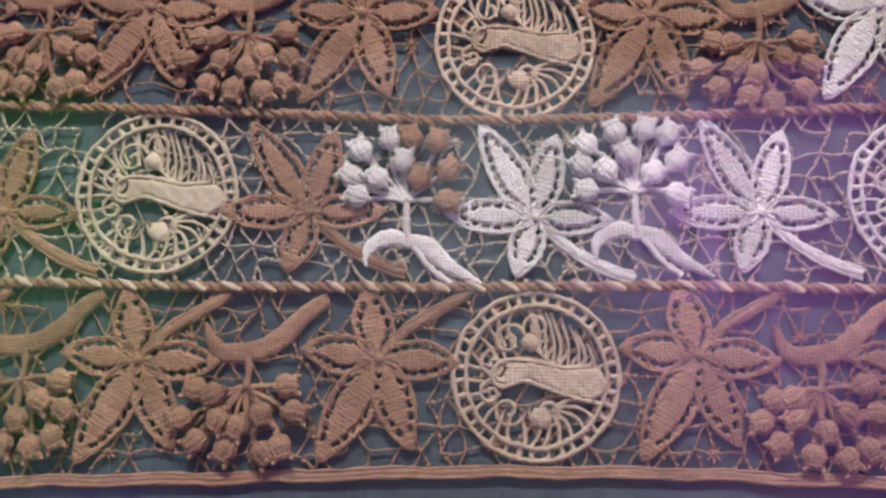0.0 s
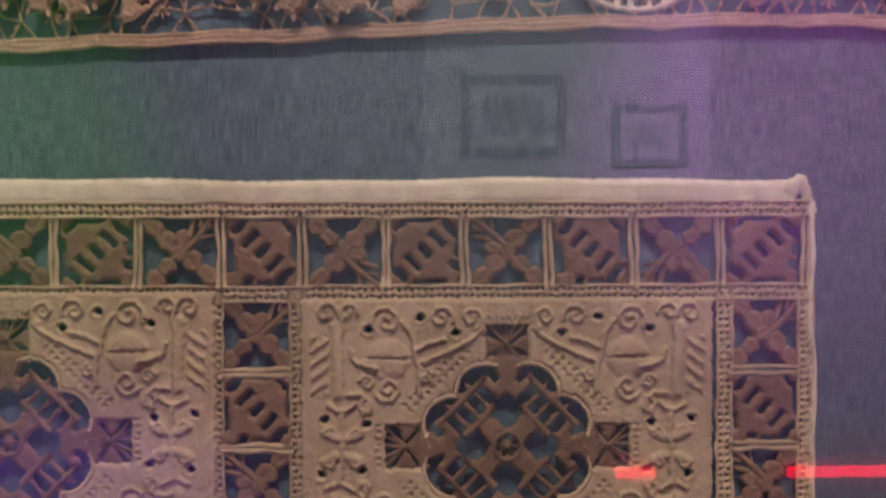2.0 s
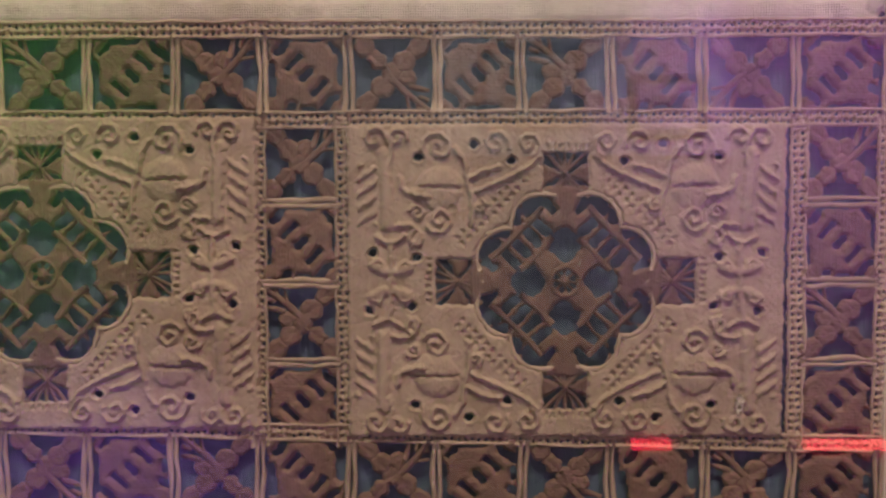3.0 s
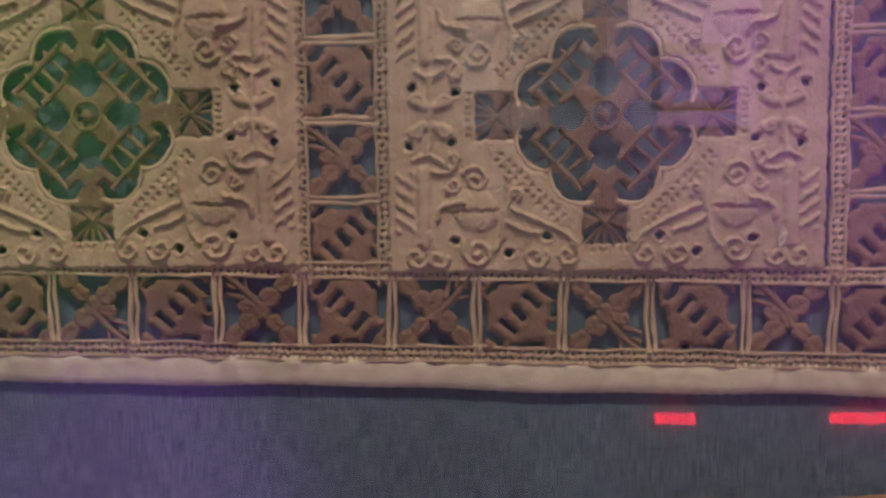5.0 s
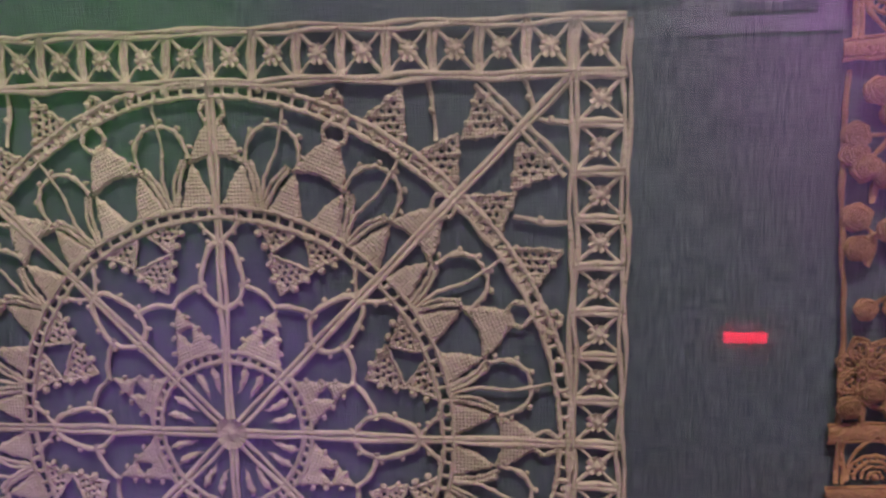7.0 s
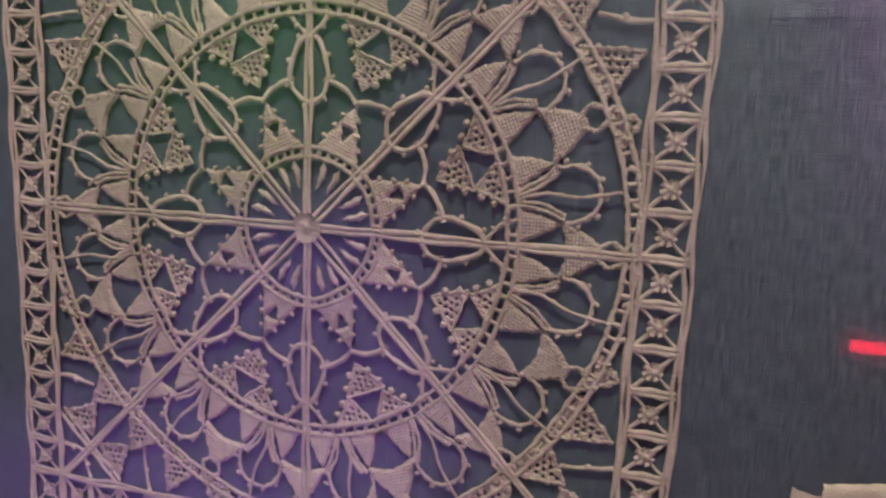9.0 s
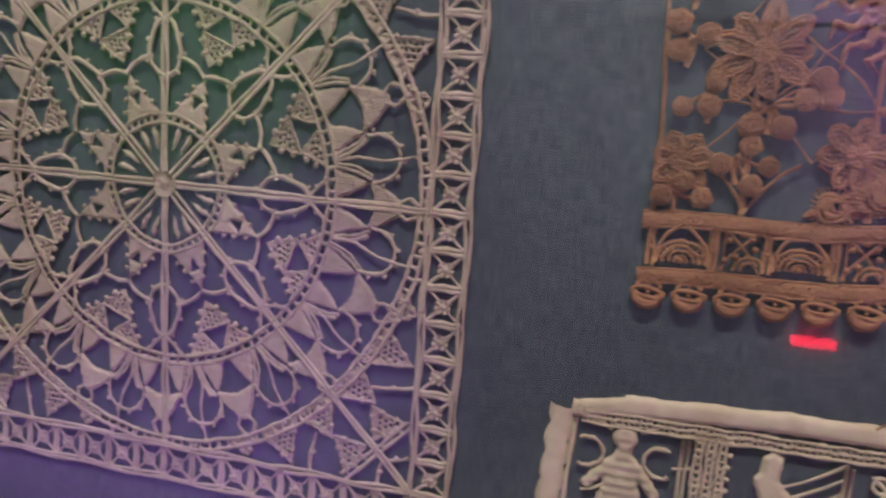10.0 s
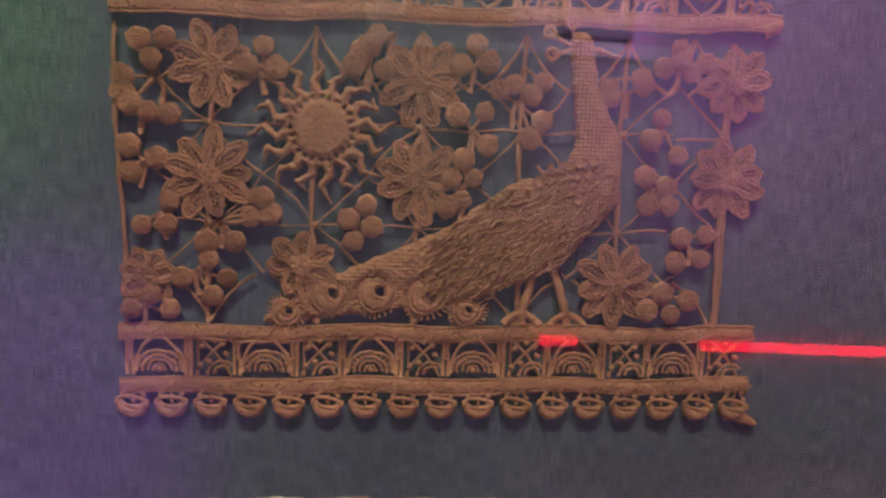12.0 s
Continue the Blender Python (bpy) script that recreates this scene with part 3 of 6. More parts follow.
def flounce():
    f = thing("lace_flounce", 0.14, 1.61, "three-tier lace flounce, brown and bleached thread, pinned on blue linen", "lace")
    f.matrix_world = at(0, 0, 0.6 * MM)
    U0, U1 = -0.075, 0.345
    xs = (0.011, 0.079, 0.146, 0.21, 0.267)
    top = lambda u: 1.7805 + 0.001 * math.sin(u * 40)
    cord1 = lambda u: float(np.interp(u, xs, (1.7225, 1.7215, 1.7195, 1.7215, 1.7250)))
    cord2 = lambda u: float(np.interp(u, xs, (1.6690, 1.6685, 1.6695, 1.6710, 1.6710)))
    edge = lambda u: float(np.interp(u, xs, (1.6115, 1.6140, 1.6172, 1.6180, 1.6165)))
    # ground
    part("ground_net", net(U0, U1, cord1, top, 7.0 * MM, 0.31 * MM, 0.75), M_BROWN, f, "brown bars with picots", kind="stuff")
    part("ground_net", net(U0, U1, cord2, cord1, 7.0 * MM, 0.33 * MM, 0.8), M_ECRU, f, "pale bars with picots", kind="stuff")
    part("ground_net", net(U0, U1, edge, cord2, 7.0 * MM, 0.31 * MM, 0.75), M_BROWN, f, "brown bars with picots", kind="stuff")
    # cords between the tiers
    for line in (cord1, cord2):
        for off in (0.0, math.pi):
            part("cord_strand", twisted(U0, U1, line, 0.95 * MM, 6.4 * MM, off), M_BROWN, f)
        stitch = Lace()
        for k in range(int((U1 - U0) / 0.0102)):
            u = U0 + 0.004 + k * 0.0102
            w = 1.5 if line is cord2 else 1.0
            stitch.line((u - 2.8 * MM, line(u) + 1.6 * MM), (u + 2.8 * MM, line(u) - 1.0 * MM), [0.4 * MM * w, 0.75 * MM * w, 0.4 * MM * w], 2.4 * MM, 2)
        part("whip_stitches", stitch, M_PALE if line is cord2 else M_BROWN, f, kind="stuff")
    hem = Lace()
    path = [(U0 + (U1 - U0) * i / 90, edge(U0 + (U1 - U0) * i / 90) + 0.3 * MM * math.sin(i * 0.9)) for i in range(91)]
    hem.ribbon(path, [1.3 * MM], 0.9 * MM, 0.3 * MM, 6)
    hem.tube([(u, v - 1.2 * MM, 0.8 * MM) for u, v in path], 0.65 * MM)
    hem.tube([(u, v + 1.3 * MM, 0.8 * MM) for u, v in path], 0.5 * MM)
    part("lower_edging", hem, M_BROWN, f, "narrow brown braid edging")
    # motifs
    up = ((123, 33, 10), (75, 26, 9.5), (178, 27, 9), (2, 22.5, 9), (251, 18.5, 9))
    down = ((105, 21.5, 10.5), (176, 23, 10), (0, 23.5, 10), (239, 34, 12), (291, 27.5, 10.5))
    stem_up = ((0, 0), (9, -8), (19, -14), (29, -17.5))
    stem_down = ((0, 0), (7, 8), (15, 13), (26, 20))
    spots_up = ((-90, 90), (-35, 115), (15, 120), (60, 110), (-10, 70), (-105, 40), (-55, 35), (-90, 0), (80, 55), (30, 35), (75, 5))
    spots_down = ((-87, -13), (-47, -54), (-111, -64), (-77, -100), (-23, -114), (-3, -70), (37, -40), (74, 3), (90, -47), (30, -120), (74, -100), (-55, -8))
    leaves_up = ((((-75, -130), (-70, -95), (-30, -72), (15, -85)), (0.3, 1.8, 2.5, 1.3)), (((0, -75), (45, -90), (85, -125), (150, -160)), (1.7, 2.8, 2.1, 0.5)))
    leaves_down = ((((-85, 120), (-60, 70), (-10, 62), (30, 75)), (0.5, 2.2, 2.9, 2.3)), (((10, 62), (60, 90), (110, 140), (150, 168)), (2.5, 2.8, 2.3, 1.9)))
    stalk_up = ((0, 0), (2, -35), (8, -75), (50, -130), (90, -160))
    stalk_down = ((0, 0), (5, 30), (0, 60))
    names = {M_BROWN: "brown knitted flower with openwork rims", M_WHITE: "bleached white knitted flower with openwork rims", M_PALE: "pale tan knitted flower"}
    for u, v, thread, knit in ((0.013, 1.690, M_BROWN, M_BROWN_KNIT), (0.104, 1.691, M_BROWN, M_BROWN_KNIT), (0.171, 1.6905, M_WHITE, M_WHITE_KNIT), (0.237, 1.693, M_WHITE, M_WHITE_KNIT), (-0.054, 1.690, M_BROWN, M_BROWN_KNIT), (0.333, 1.692, M_BROWN, M_BROWN_KNIT)):
        flower(f, u, v, up, knit, thread, stem_up, names[thread])
    for u, v in ((0.056, 1.647), (0.126, 1.6485), (0.218, 1.651), (-0.009, 1.647), (0.283, 1.650)):
        flower(f, u, v, down, M_BROWN_KNIT, M_BROWN, stem_down, names[M_BROWN])
    for u, v, thread, knit in ((0.053, 1.754, M_BROWN, M_BROWN_KNIT), (0.118, 1.753, M_BROWN, M_BROWN_KNIT), (0.206, 1.753, M_BROWN, M_BROWN_KNIT), (0.2745, 1.757, M_WHITE, M_WHITE_KNIT), (-0.012, 1.753, M_BROWN, M_BROWN_KNIT)):
        flower(f, u, v, down, knit, thread, stem_down, names[thread])
    cluster(f, 0.1325, 1.695, spots_up, stalk_up, leaves_up, M_WHITE_KNIT, M_WHITE, "white bud spray with brown buds", (2, 3, 8, 9, 10), M_BROWN_KNIT)
    cluster(f, 0.200, 1.6985, spots_up, stalk_up, leaves_up, M_WHITE_KNIT, M_WHITE, "bleached white bud spray with long leaves")
    cluster(f, -0.022, 1.696, spots_up, stalk_up, leaves_up, M_BROWN_KNIT, M_BROWN, "brown bud spray with long leaves")
    for u, v in ((0.022, 1.641), (0.0875, 1.640), (0.2525, 1.642), (-0.045, 1.640)):
        cluster(f, u, v, spots_down, stalk_down, leaves_down, M_BROWN_KNIT, M_BROWN, "brown hanging bud spray with long leaves")
    for u, v in ((0.021, 1.746), (0.083, 1.746), (0.238, 1.7455), (-0.045, 1.746)):
        cluster(f, u, v, spots_down, stalk_down, leaves_down, M_BROWN_KNIT, M_BROWN, "brown hanging bud spray with long leaves")
    for u, v, thread, knit in ((0.058, 1.6965, M_CREAM, M_CREAM_CLOTH), (0.287, 1.699, M_WHITE, M_WHITE_KNIT), (0.1712, 1.6445, M_PALE, M_PALE_KNIT), (0.1645, 1.7445, M_PALE, M_PALE_KNIT)):
        medallion(f, u, v, thread, knit, "round pale openwork medallion")
    return f


flounce()


# ---------------------------------------------------------------- cutwork linen panel
def cell_bars():
    """A little window filled with two needle-woven triangles and a slanting ladder between them."""
    def make():
        g = Lace()
        w = 9.4 * MM
        holes = []
        # slots between the rungs of the ladder, strung along one diagonal
        for k in range(5):
            c = (-0.66 + 0.33 * k) * w
            holes.append(d_capsule((c - 0.12 * w, -c - 0.12 * w), (c + 0.13 * w, -c + 0.13 * w), 0.090 * w))
        # gaps where the triangles are tied to the frame
        for a, b, r0, r1 in (((-0.90, -0.50), (-0.88, 0.20), 0.09, 0.06), ((-0.60, 0.94), (0.35, 0.94), 0.05, 0.05), ((0.91, -0.15), (0.92, 0.50), 0.07, 0.09), ((0.02, -0.92), (0.20, -0.88), 0.10, 0.05),
                             ((0.45, -0.92), (0.58, -0.88), 0.10, 0.06), ((-0.42, -0.92), (-0.34, -0.80), 0.09, 0.08), ((0.62, 0.80), (0.76, 0.66), 0.05, 0.08)):
            holes.append(d_capsule((a[0] * w, a[1] * w), (b[0] * w, b[1] * w), 1.35 * r0 * w, 1.35 * r1 * w))
        form = minus(d_poly([(-w, -w), (w, -w), (w, w), (-w, w)]), *holes)
        g.sheet(form, -w - MM, w + MM, -w - MM, w + MM, 0.40 * MM,
                lambda U, V, D: 0.9 * MM * np.sqrt(np.clip(-D / (0.9 * MM), 0, 1)) + 0.25 * MM + 0.12 * MM * np.sin((U + V) / (0.24 * MM)))
        return g.mesh("needle_bars")
    return once("cell_bars", make)


def cell_leaves():
    """A little window with a sprig of round ribbed leaves and a forked stem."""
    def make():
        g = Lace()
        w = 8.9 * MM
        g.line((-w, -w), (w * 0.2, w * 0.2), 0.75 * MM, 0.5 * MM, 4, 0.05)
        g.line((-w, w * 0.85), (w, -w * 0.85), 0.5 * MM, 0.5 * MM, 4, 0.06)
        for u, v, r, t in ((-0.78, 0.72, 0.29, 130), (-0.36, 0.30, 0.30, 120), (0.05, 0.03, 0.27, 20), (0.40, 0.42, 0.25, 45), (0.36, -0.36, 0.29, 310), (0.76, -0.76, 0.29, 320), (0.78, 0.78, 0.27, 40), (-0.10, -0.40, 0.22, 80)):
            c, s = math.cos(radians(t)), math.sin(radians(t))
            form = d_capsule((u * w - c * 0.05 * w, v * w - s * 0.05 * w), (u * w + c * 0.05 * w, v * w + s * 0.05 * w), r * w * 1.02, r * w * 0.90)
            rib = d_capsule((u * w - c * 0.25 * w, v * w - s * 0.25 * w), (u * w + c * 0.25 * w, v * w + s * 0.25 * w), 0.0)
            g.sheet(form, (u - 0.5) * w, (u + 0.5) * w, (v - 0.5) * w, (v + 0.5) * w, 0.40 * MM,
                    lambda U, V, D, rib=rib: 0.7 * MM * np.sqrt(np.clip(-D / (0.5 * MM), 0, 1)) - 0.35 * MM * np.clip(1 - rib(U, V) / (0.5 * MM), 0, 1) + 0.10 * MM * np.sin(-D / (0.12 * MM)) + 0.3 * MM)
        for k in (-0.72, -0.45):
            g.line((k * w, -w), (k * w + 0.1 * w, k * w), 0.62 * MM, 0.4 * MM, sides=5)
            g.line((-w, k * w), (k * w, k * w + 0.1 * w), 0.62 * MM, 0.4 * MM, sides=5)
        return g.mesh("leaf_sprig")
    return once("cell_leaves", make)


def relief(U, V, curves, r):
    """Raised embroidery along curves."""
    best = np.zeros(U.shape)
    for pts, w in curves:
        for a, b in zip(pts, pts[1:]):
            best = np.maximum(best, np.clip(1 - (np.maximum(d_capsule(a[:2], b[:2], 0.0)(U, V), 0) / (w * r)) ** 2, 0, 1))
    return best


EYELETS = ((36.5, 30.5), (23.0, 33.6), (13.8, 29.6), (47.6, 7.2), (37.0, 6.0))
# scrolls of the field: middle, radius, first angle, sense, turns
SCROLLS = ((46.6, 34.6, 3.0, 200, -1, 1.25), (41.2, 34.8, 2.5, 190, -1, 1.15), (31.2, 32.8, 3.9, 330, 1, 1.45), (17.2, 34.0, 3.2, 200, -1, 1.25), (9.3, 34.0, 2.9, 250, -1, 1.35),
           (36.8, 16.6, 1.9, 20, 1, 1.2), (31.4, 15.2, 3.3, 330, -1, 1.4), (21.8, 18.6, 1.7, 120, 1, 1.1), (36.6, 10.4, 2.2, 90, -1, 1.1), (46.0, 3.4, 1.7, 30, 1, 1.0), (39.5, 3.0, 1.7, 150, -1, 1.0))
# raised lines of the field and their half widths
STEMS = ((((44.6, 31.0), (44.4, 27.5), (44.2, 22.0), (44.2, 13.6)), 1.75), (((43.4, 36.0), (42.6, 31.5), (43.2, 28.5)), 0.6), (((27.2, 32.6), (25.2, 29.6), (24.6, 26.0), (24.0, 22.6)), 0.7),
         (((40.8, 25.2), (40.2, 22.4), (37.6, 21.2), (34.4, 20.6)), 0.75), (((24.6, 25.0), (20.6, 27.2), (16.4, 28.4)), 0.55), (((22.4, 22.4), (16.0, 25.2), (9.8, 28.4), (6.6, 31.2)), 0.6), (((23.6, 22.0), (23.2, 19.4), (23.4, 14.2)), 0.75),
         (((42.0, 13.4), (38.4, 13.6), (36.2, 11.2), (38.0, 8.4)), 0.6), (((43.0, 8.6), (42.8, 4.4), (42.8, 0.0)), 0.9), (((47.2, 3.6), (43.0, 2.0), (38.4, 3.2)), 1.3), (((46.8, 10.8), (43.2, 9.2), (39.8, 11.0)), 0.6))


def square_mesh():
    """One linen field: raised scrolls and padded shapes, eyelets, drawn-thread pinholes, and the cut-out middle."""
    def make():
        quarter = []
        for u, v, r, a0, s, turns in SCROLLS:
            quarter.append(([(x, y) for x, y, _ in spiral(u * MM, v * MM, r * 1.05 * MM, a0, turns, s, 20)], 0.55))
        for pts, w in STEMS:
            quarter.append(([(x * MM, y * MM) for x, y, _ in curve(pts, 3)], w))
        lobes = [d_circle(15.2 * MM * math.cos(radians(22.5 + 45 * k)), 15.2 * MM * math.sin(radians(22.5 + 45 * k)), 7.9 * MM) for k in range(8)]
        wins = [d_poly([((cx - 5.4) * MM, (cy - 5.6) * MM), ((cx + 5.4) * MM, (cy - 5.6) * MM), ((cx + 5.4) * MM, (cy + 5.6) * MM), ((cx - 5.4) * MM, (cy + 5.6) * MM)]) for cx, cy in ((26.3, 0), (-26.3, 0), (0, 26), (0, -26))]
        holes = [d_circle(sx * (u + 0.5 * sx * sy) * MM, sy * v * MM, 1.02 * MM) for u, v in EYELETS for sx in (1, -1) for sy in (1, -1)]
        W, Hh = 53.6 * MM, 38.6 * MM
        outline = d_poly([(-W, -Hh), (W, -Hh), (W, Hh), (-W, Hh)])
        form = minus(outline, d_circle(0, 0, 17 * MM), *lobes, *wins, *holes)
        # two padded bodies with a deep cleft between them
        upper = lambda U, V: np.clip(1 - ((U - 31.0 * MM) / (5.6 * MM)) ** 2 - ((V - 23.6 * MM) / (4.6 * MM)) ** 2, 0, 1) * (V > 23.4 * MM)
        lower = lambda U, V: np.clip(1 - ((U - 32.0 * MM) / (6.4 * MM)) ** 2 - ((V - 22.6 * MM) / (5.2 * MM)) ** 2, 0, 1) * (V < 22.6 * MM)

        def height(U, V, D):
            A, B = np.abs(U), np.abs(V)
            A = A + 0.5 * MM * np.sin(V / (11 * MM) + 1.0 * (U > 0))
            B = B + 0.4 * MM * np.sin(U / (13 * MM) + 2.0 * (V > 0))
            lift = relief(A, B, quarter, 0.95 * MM)
            satin = 0.12 * MM * np.sin(U / (0.16 * MM))
            body = (upper(A, B) + lower(A, B)) ** 0.5
            eye = np.zeros(U.shape)
            for u, v in EYELETS:
                eye = np.maximum(eye, np.clip(1 - np.abs(np.hypot(np.abs(U) - (u + 0.5 * np.sign(U * V)) * MM, np.abs(V) - v * MM) - 1.55 * MM) / (0.6 * MM), 0, 1))
            ribs = np.where((A > 46.6 * MM) & (A < 51.2 * MM) & (B > 13.5 * MM) & (B < 28.5 * MM), np.clip(np.sin((B + 0.7 * A) * 2 * math.pi / (3.5 * MM)) * 1.5, 0, 1), 0)
            wave = 0.35 * MM * np.sin(U / (9 * MM)) * np.sin(V / (7 * MM))
            diag = np.abs(U) + np.abs(V)
            run = (np.abs(U) - np.abs(V))
            row = np.minimum(np.abs(diag - 34.6 * MM), np.abs(diag - 37.4 * MM)) < 0.75 * MM
            side = (np.abs(np.abs(V) - 32.9 * MM) < 0.7 * MM) & (np.abs(U) < 6 * MM)
            edge = (np.abs(np.abs(U) - 33.4 * MM) < 0.7 * MM) & (np.abs(V) < 6 * MM)
            pins = np.where(row & (np.abs(run) < 17 * MM), np.clip(np.sin(run * math.pi / (1.5 * MM)) * 3, 0, 1), 0)
            pins = np.maximum(pins, np.where(side, np.clip(np.sin(U * 2 * math.pi / (1.7 * MM)) * 3, 0, 1), 0))
            pins = np.maximum(pins, np.where(edge, np.clip(np.sin(V * 2 * math.pi / (1.7 * MM)) * 3, 0, 1), 0))
            return -1.0 * MM * pins + 0.9 * MM * np.sqrt(np.clip(-D / (0.8 * MM), 0, 1)) + 1.35 * MM * lift ** 0.6 + (1.5 * MM + satin) * body + 0.6 * MM * eye + 0.9 * MM * ribs + wave + 0.3 * MM
        g = Lace()
        g.sheet(form, -W - MM, W + MM, -Hh - MM, Hh + MM, 0.36 * MM, height)
        return g.mesh("linen_field")
    return once("square", make)


def rosette_mesh():
    """The dark needle-made wheel in the cut-out: a dense web with slots, four large openings and eight lobes."""
    def make():
        g = Lace()
        holes = []
        for k in range(4):
            a = radians(45 + 90 * k)
            c, s = math.cos(a), math.sin(a)
            turn = lambda x, y: ((x * c - y * s) * MM, (x * s + y * c) * MM)
            # ladder of radial slots across the diagonal
            for j in range(4):
                y = (j - 1.5) * 3.7
                holes.append(d_capsule(turn(11.6, y), turn(15.4, y * 0.96), 1.25 * MM, 1.15 * MM))
            # two lobes left open under the scalloped edge
            for m in (-1, 1):
                holes.append(d_capsule(turn(18.6, m * 6.6), turn(20.2, m * 9.2), 2.2 * MM, 2.5 * MM))
                holes.append(d_capsule(turn(19.0, m * 2.2), turn(21.0, m * 3.2), 1.3 * MM, 1.7 * MM))
            b = radians(90 * k)
            c2, s2 = math.cos(b), math.sin(b)
            turn2 = lambda x, y: ((x * c2 - y * s2) * MM, (x * s2 + y * c2) * MM)
            # large six-sided opening towards each window
            holes.append(d_poly([turn2(4.8, 0.9), turn2(7.8, 4.0), turn2(11.2, 3.7), turn2(13.2, 0.8), turn2(13.2, -0.8), turn2(11.2, -3.7), turn2(7.8, -4.0), turn2(4.8, -0.9)]))
            for m in (-1, 1):
                holes.append(d_capsule(turn2(17.4, m * 3.2), turn2(20.2, m * 5.2), 0.9 * MM, 1.2 * MM))
            # radial threads and two solid triangles in each window
            for y in (-4.6, -2.3, 0, 2.3, 4.6):
                g.line(turn2(26.3, 0), turn2(32.2, y * 1.2), 0.5 * MM, 0.6 * MM, sides=5)
                g.line(turn2(26.3, 0), turn2(20.6, y * 1.2), 0.5 * MM, 0.6 * MM, sides=5)
            for m in (-1, 1):
                tri = [turn2(26.3, m * 0.2), turn2(23.2, m * 6.0), turn2(29.4, m * 6.0)]
                us, vs = [q[0] for q in tri], [q[1] for q in tri]
                g.sheet(d_poly(tri), min(us) - MM, max(us) + MM, min(vs) - MM, max(vs) + MM, 0.45 * MM, pad(0.8 * MM, 0.8 * MM))
        for k in range(8):
            a = math.pi * k / 4
            holes.append(d_capsule((1.6 * MM * math.cos(a + 0.39), 1.6 * MM * math.sin(a + 0.39)), (2.5 * MM * math.cos(a + 0.39), 2.5 * MM * math.sin(a + 0.39)), 0.3 * MM, 0.6 * MM))
        form = minus(d_circle(0, 0, 23.8 * MM), *holes)
        g.sheet(form, -24.5 * MM, 24.5 * MM, -24.5 * MM, 24.5 * MM, 0.42 * MM,
                lambda U, V, D: 1.0 * MM * np.sqrt(np.clip(-D / (0.9 * MM), 0, 1)) + 0.10 * MM * np.sin((np.abs(U) + np.abs(V)) / (0.22 * MM)) + 0.3 * MM)
        for k in range(4):
            a = radians(45 + 90 * k)
            c, s = math.cos(a), math.sin(a)
            turn = lambda x, y: ((x * c - y * s) * MM, (x * s + y * c) * MM)
            for x, w in ((9.9, 5.6), (17.0, 9.0)):
                g.line(turn(x, -w), turn(x, w), 0.75 * MM, 1.1 * MM, 5, 0.02)
        g.tube(arc(0, 0, 3.6 * MM, 0, 345, 22, 1.2 * MM), 0.55 * MM, 6, True)
        return g.mesh("rosette")
    return once("rosette", make)


def hemstitch(p, q, count):
    """A drawn-thread line: a flat band with two rows of pinholes and a fine cord on each side."""
    g = Lace()
    du, dv = q[0] - p[0], q[1] - p[1]
    size = math.hypot(du, dv)
    nu, nv = -dv / size, du / size
    wob = [random.uniform(-0.25, 0.25) * MM for _ in range(30)]
    step = size / count
    holed = lambda S, O: np.maximum(np.abs(O) - 2.0 * MM, 0.44 * MM - np.hypot((S % step) - step / 2, np.abs(O) - 0.95 * MM))
    flat = Lace()
    flat.sheet(lambda S, O: np.maximum(holed(S, O), np.maximum(-S, S - size)), 0, size, -2.2 * MM, 2.2 * MM, 0.34 * MM, lambda S, O, D: 0.75 * MM * np.sqrt(np.clip(-D / (0.4 * MM), 0, 1)) + 0.3 * MM)
    verts = []
    for s, o, h in flat.verts:
        w = float(np.interp(s / size, np.linspace(0, 1, 30), wob))
        verts.append((p[0] + du * s / size + nu * (o + w), p[1] + dv * s / size + nv * (o + w), h))
    g.add(verts, flat.faces)
    def pt(s, o):
        w = float(np.interp(s, np.linspace(0, 1, 30), wob))
        return (p[0] + du * s + nu * (o + w), p[1] + dv * s + nv * (o + w))
    for o in (-1.85, 1.85):
        g.tube([(*pt(i / 60, o * MM), 1.0 * MM) for i in range(61)], 0.42 * MM, 6)
    return g


def strip_cloth(g, u0, u1, low, high, step, t, folds):
    """A long narrow hem with a soft uneven edge."""
    n = int((u1 - u0) / step)
    verts, faces = [], []
    rows = 7
    for i in range(n + 1):
        u = u0 + (u1 - u0) * i / n
        for j in range(rows + 1):
            s = j / rows
            h = t * (1 - (2 * s - 1) ** 4) + folds * math.sin(u * 610) * math.sin(u * 173 + 1) * s + 0.0003
            verts.append((u, low(u) + (high(u) - low(u)) * s, h if 0 < j < rows else 0.0))
    for i in range(n):
        for j in range(rows):
            k = i * (rows + 1) + j
            faces.append((k, k + 1, k + rows + 2, k + rows + 1))
    g.add(verts, faces)


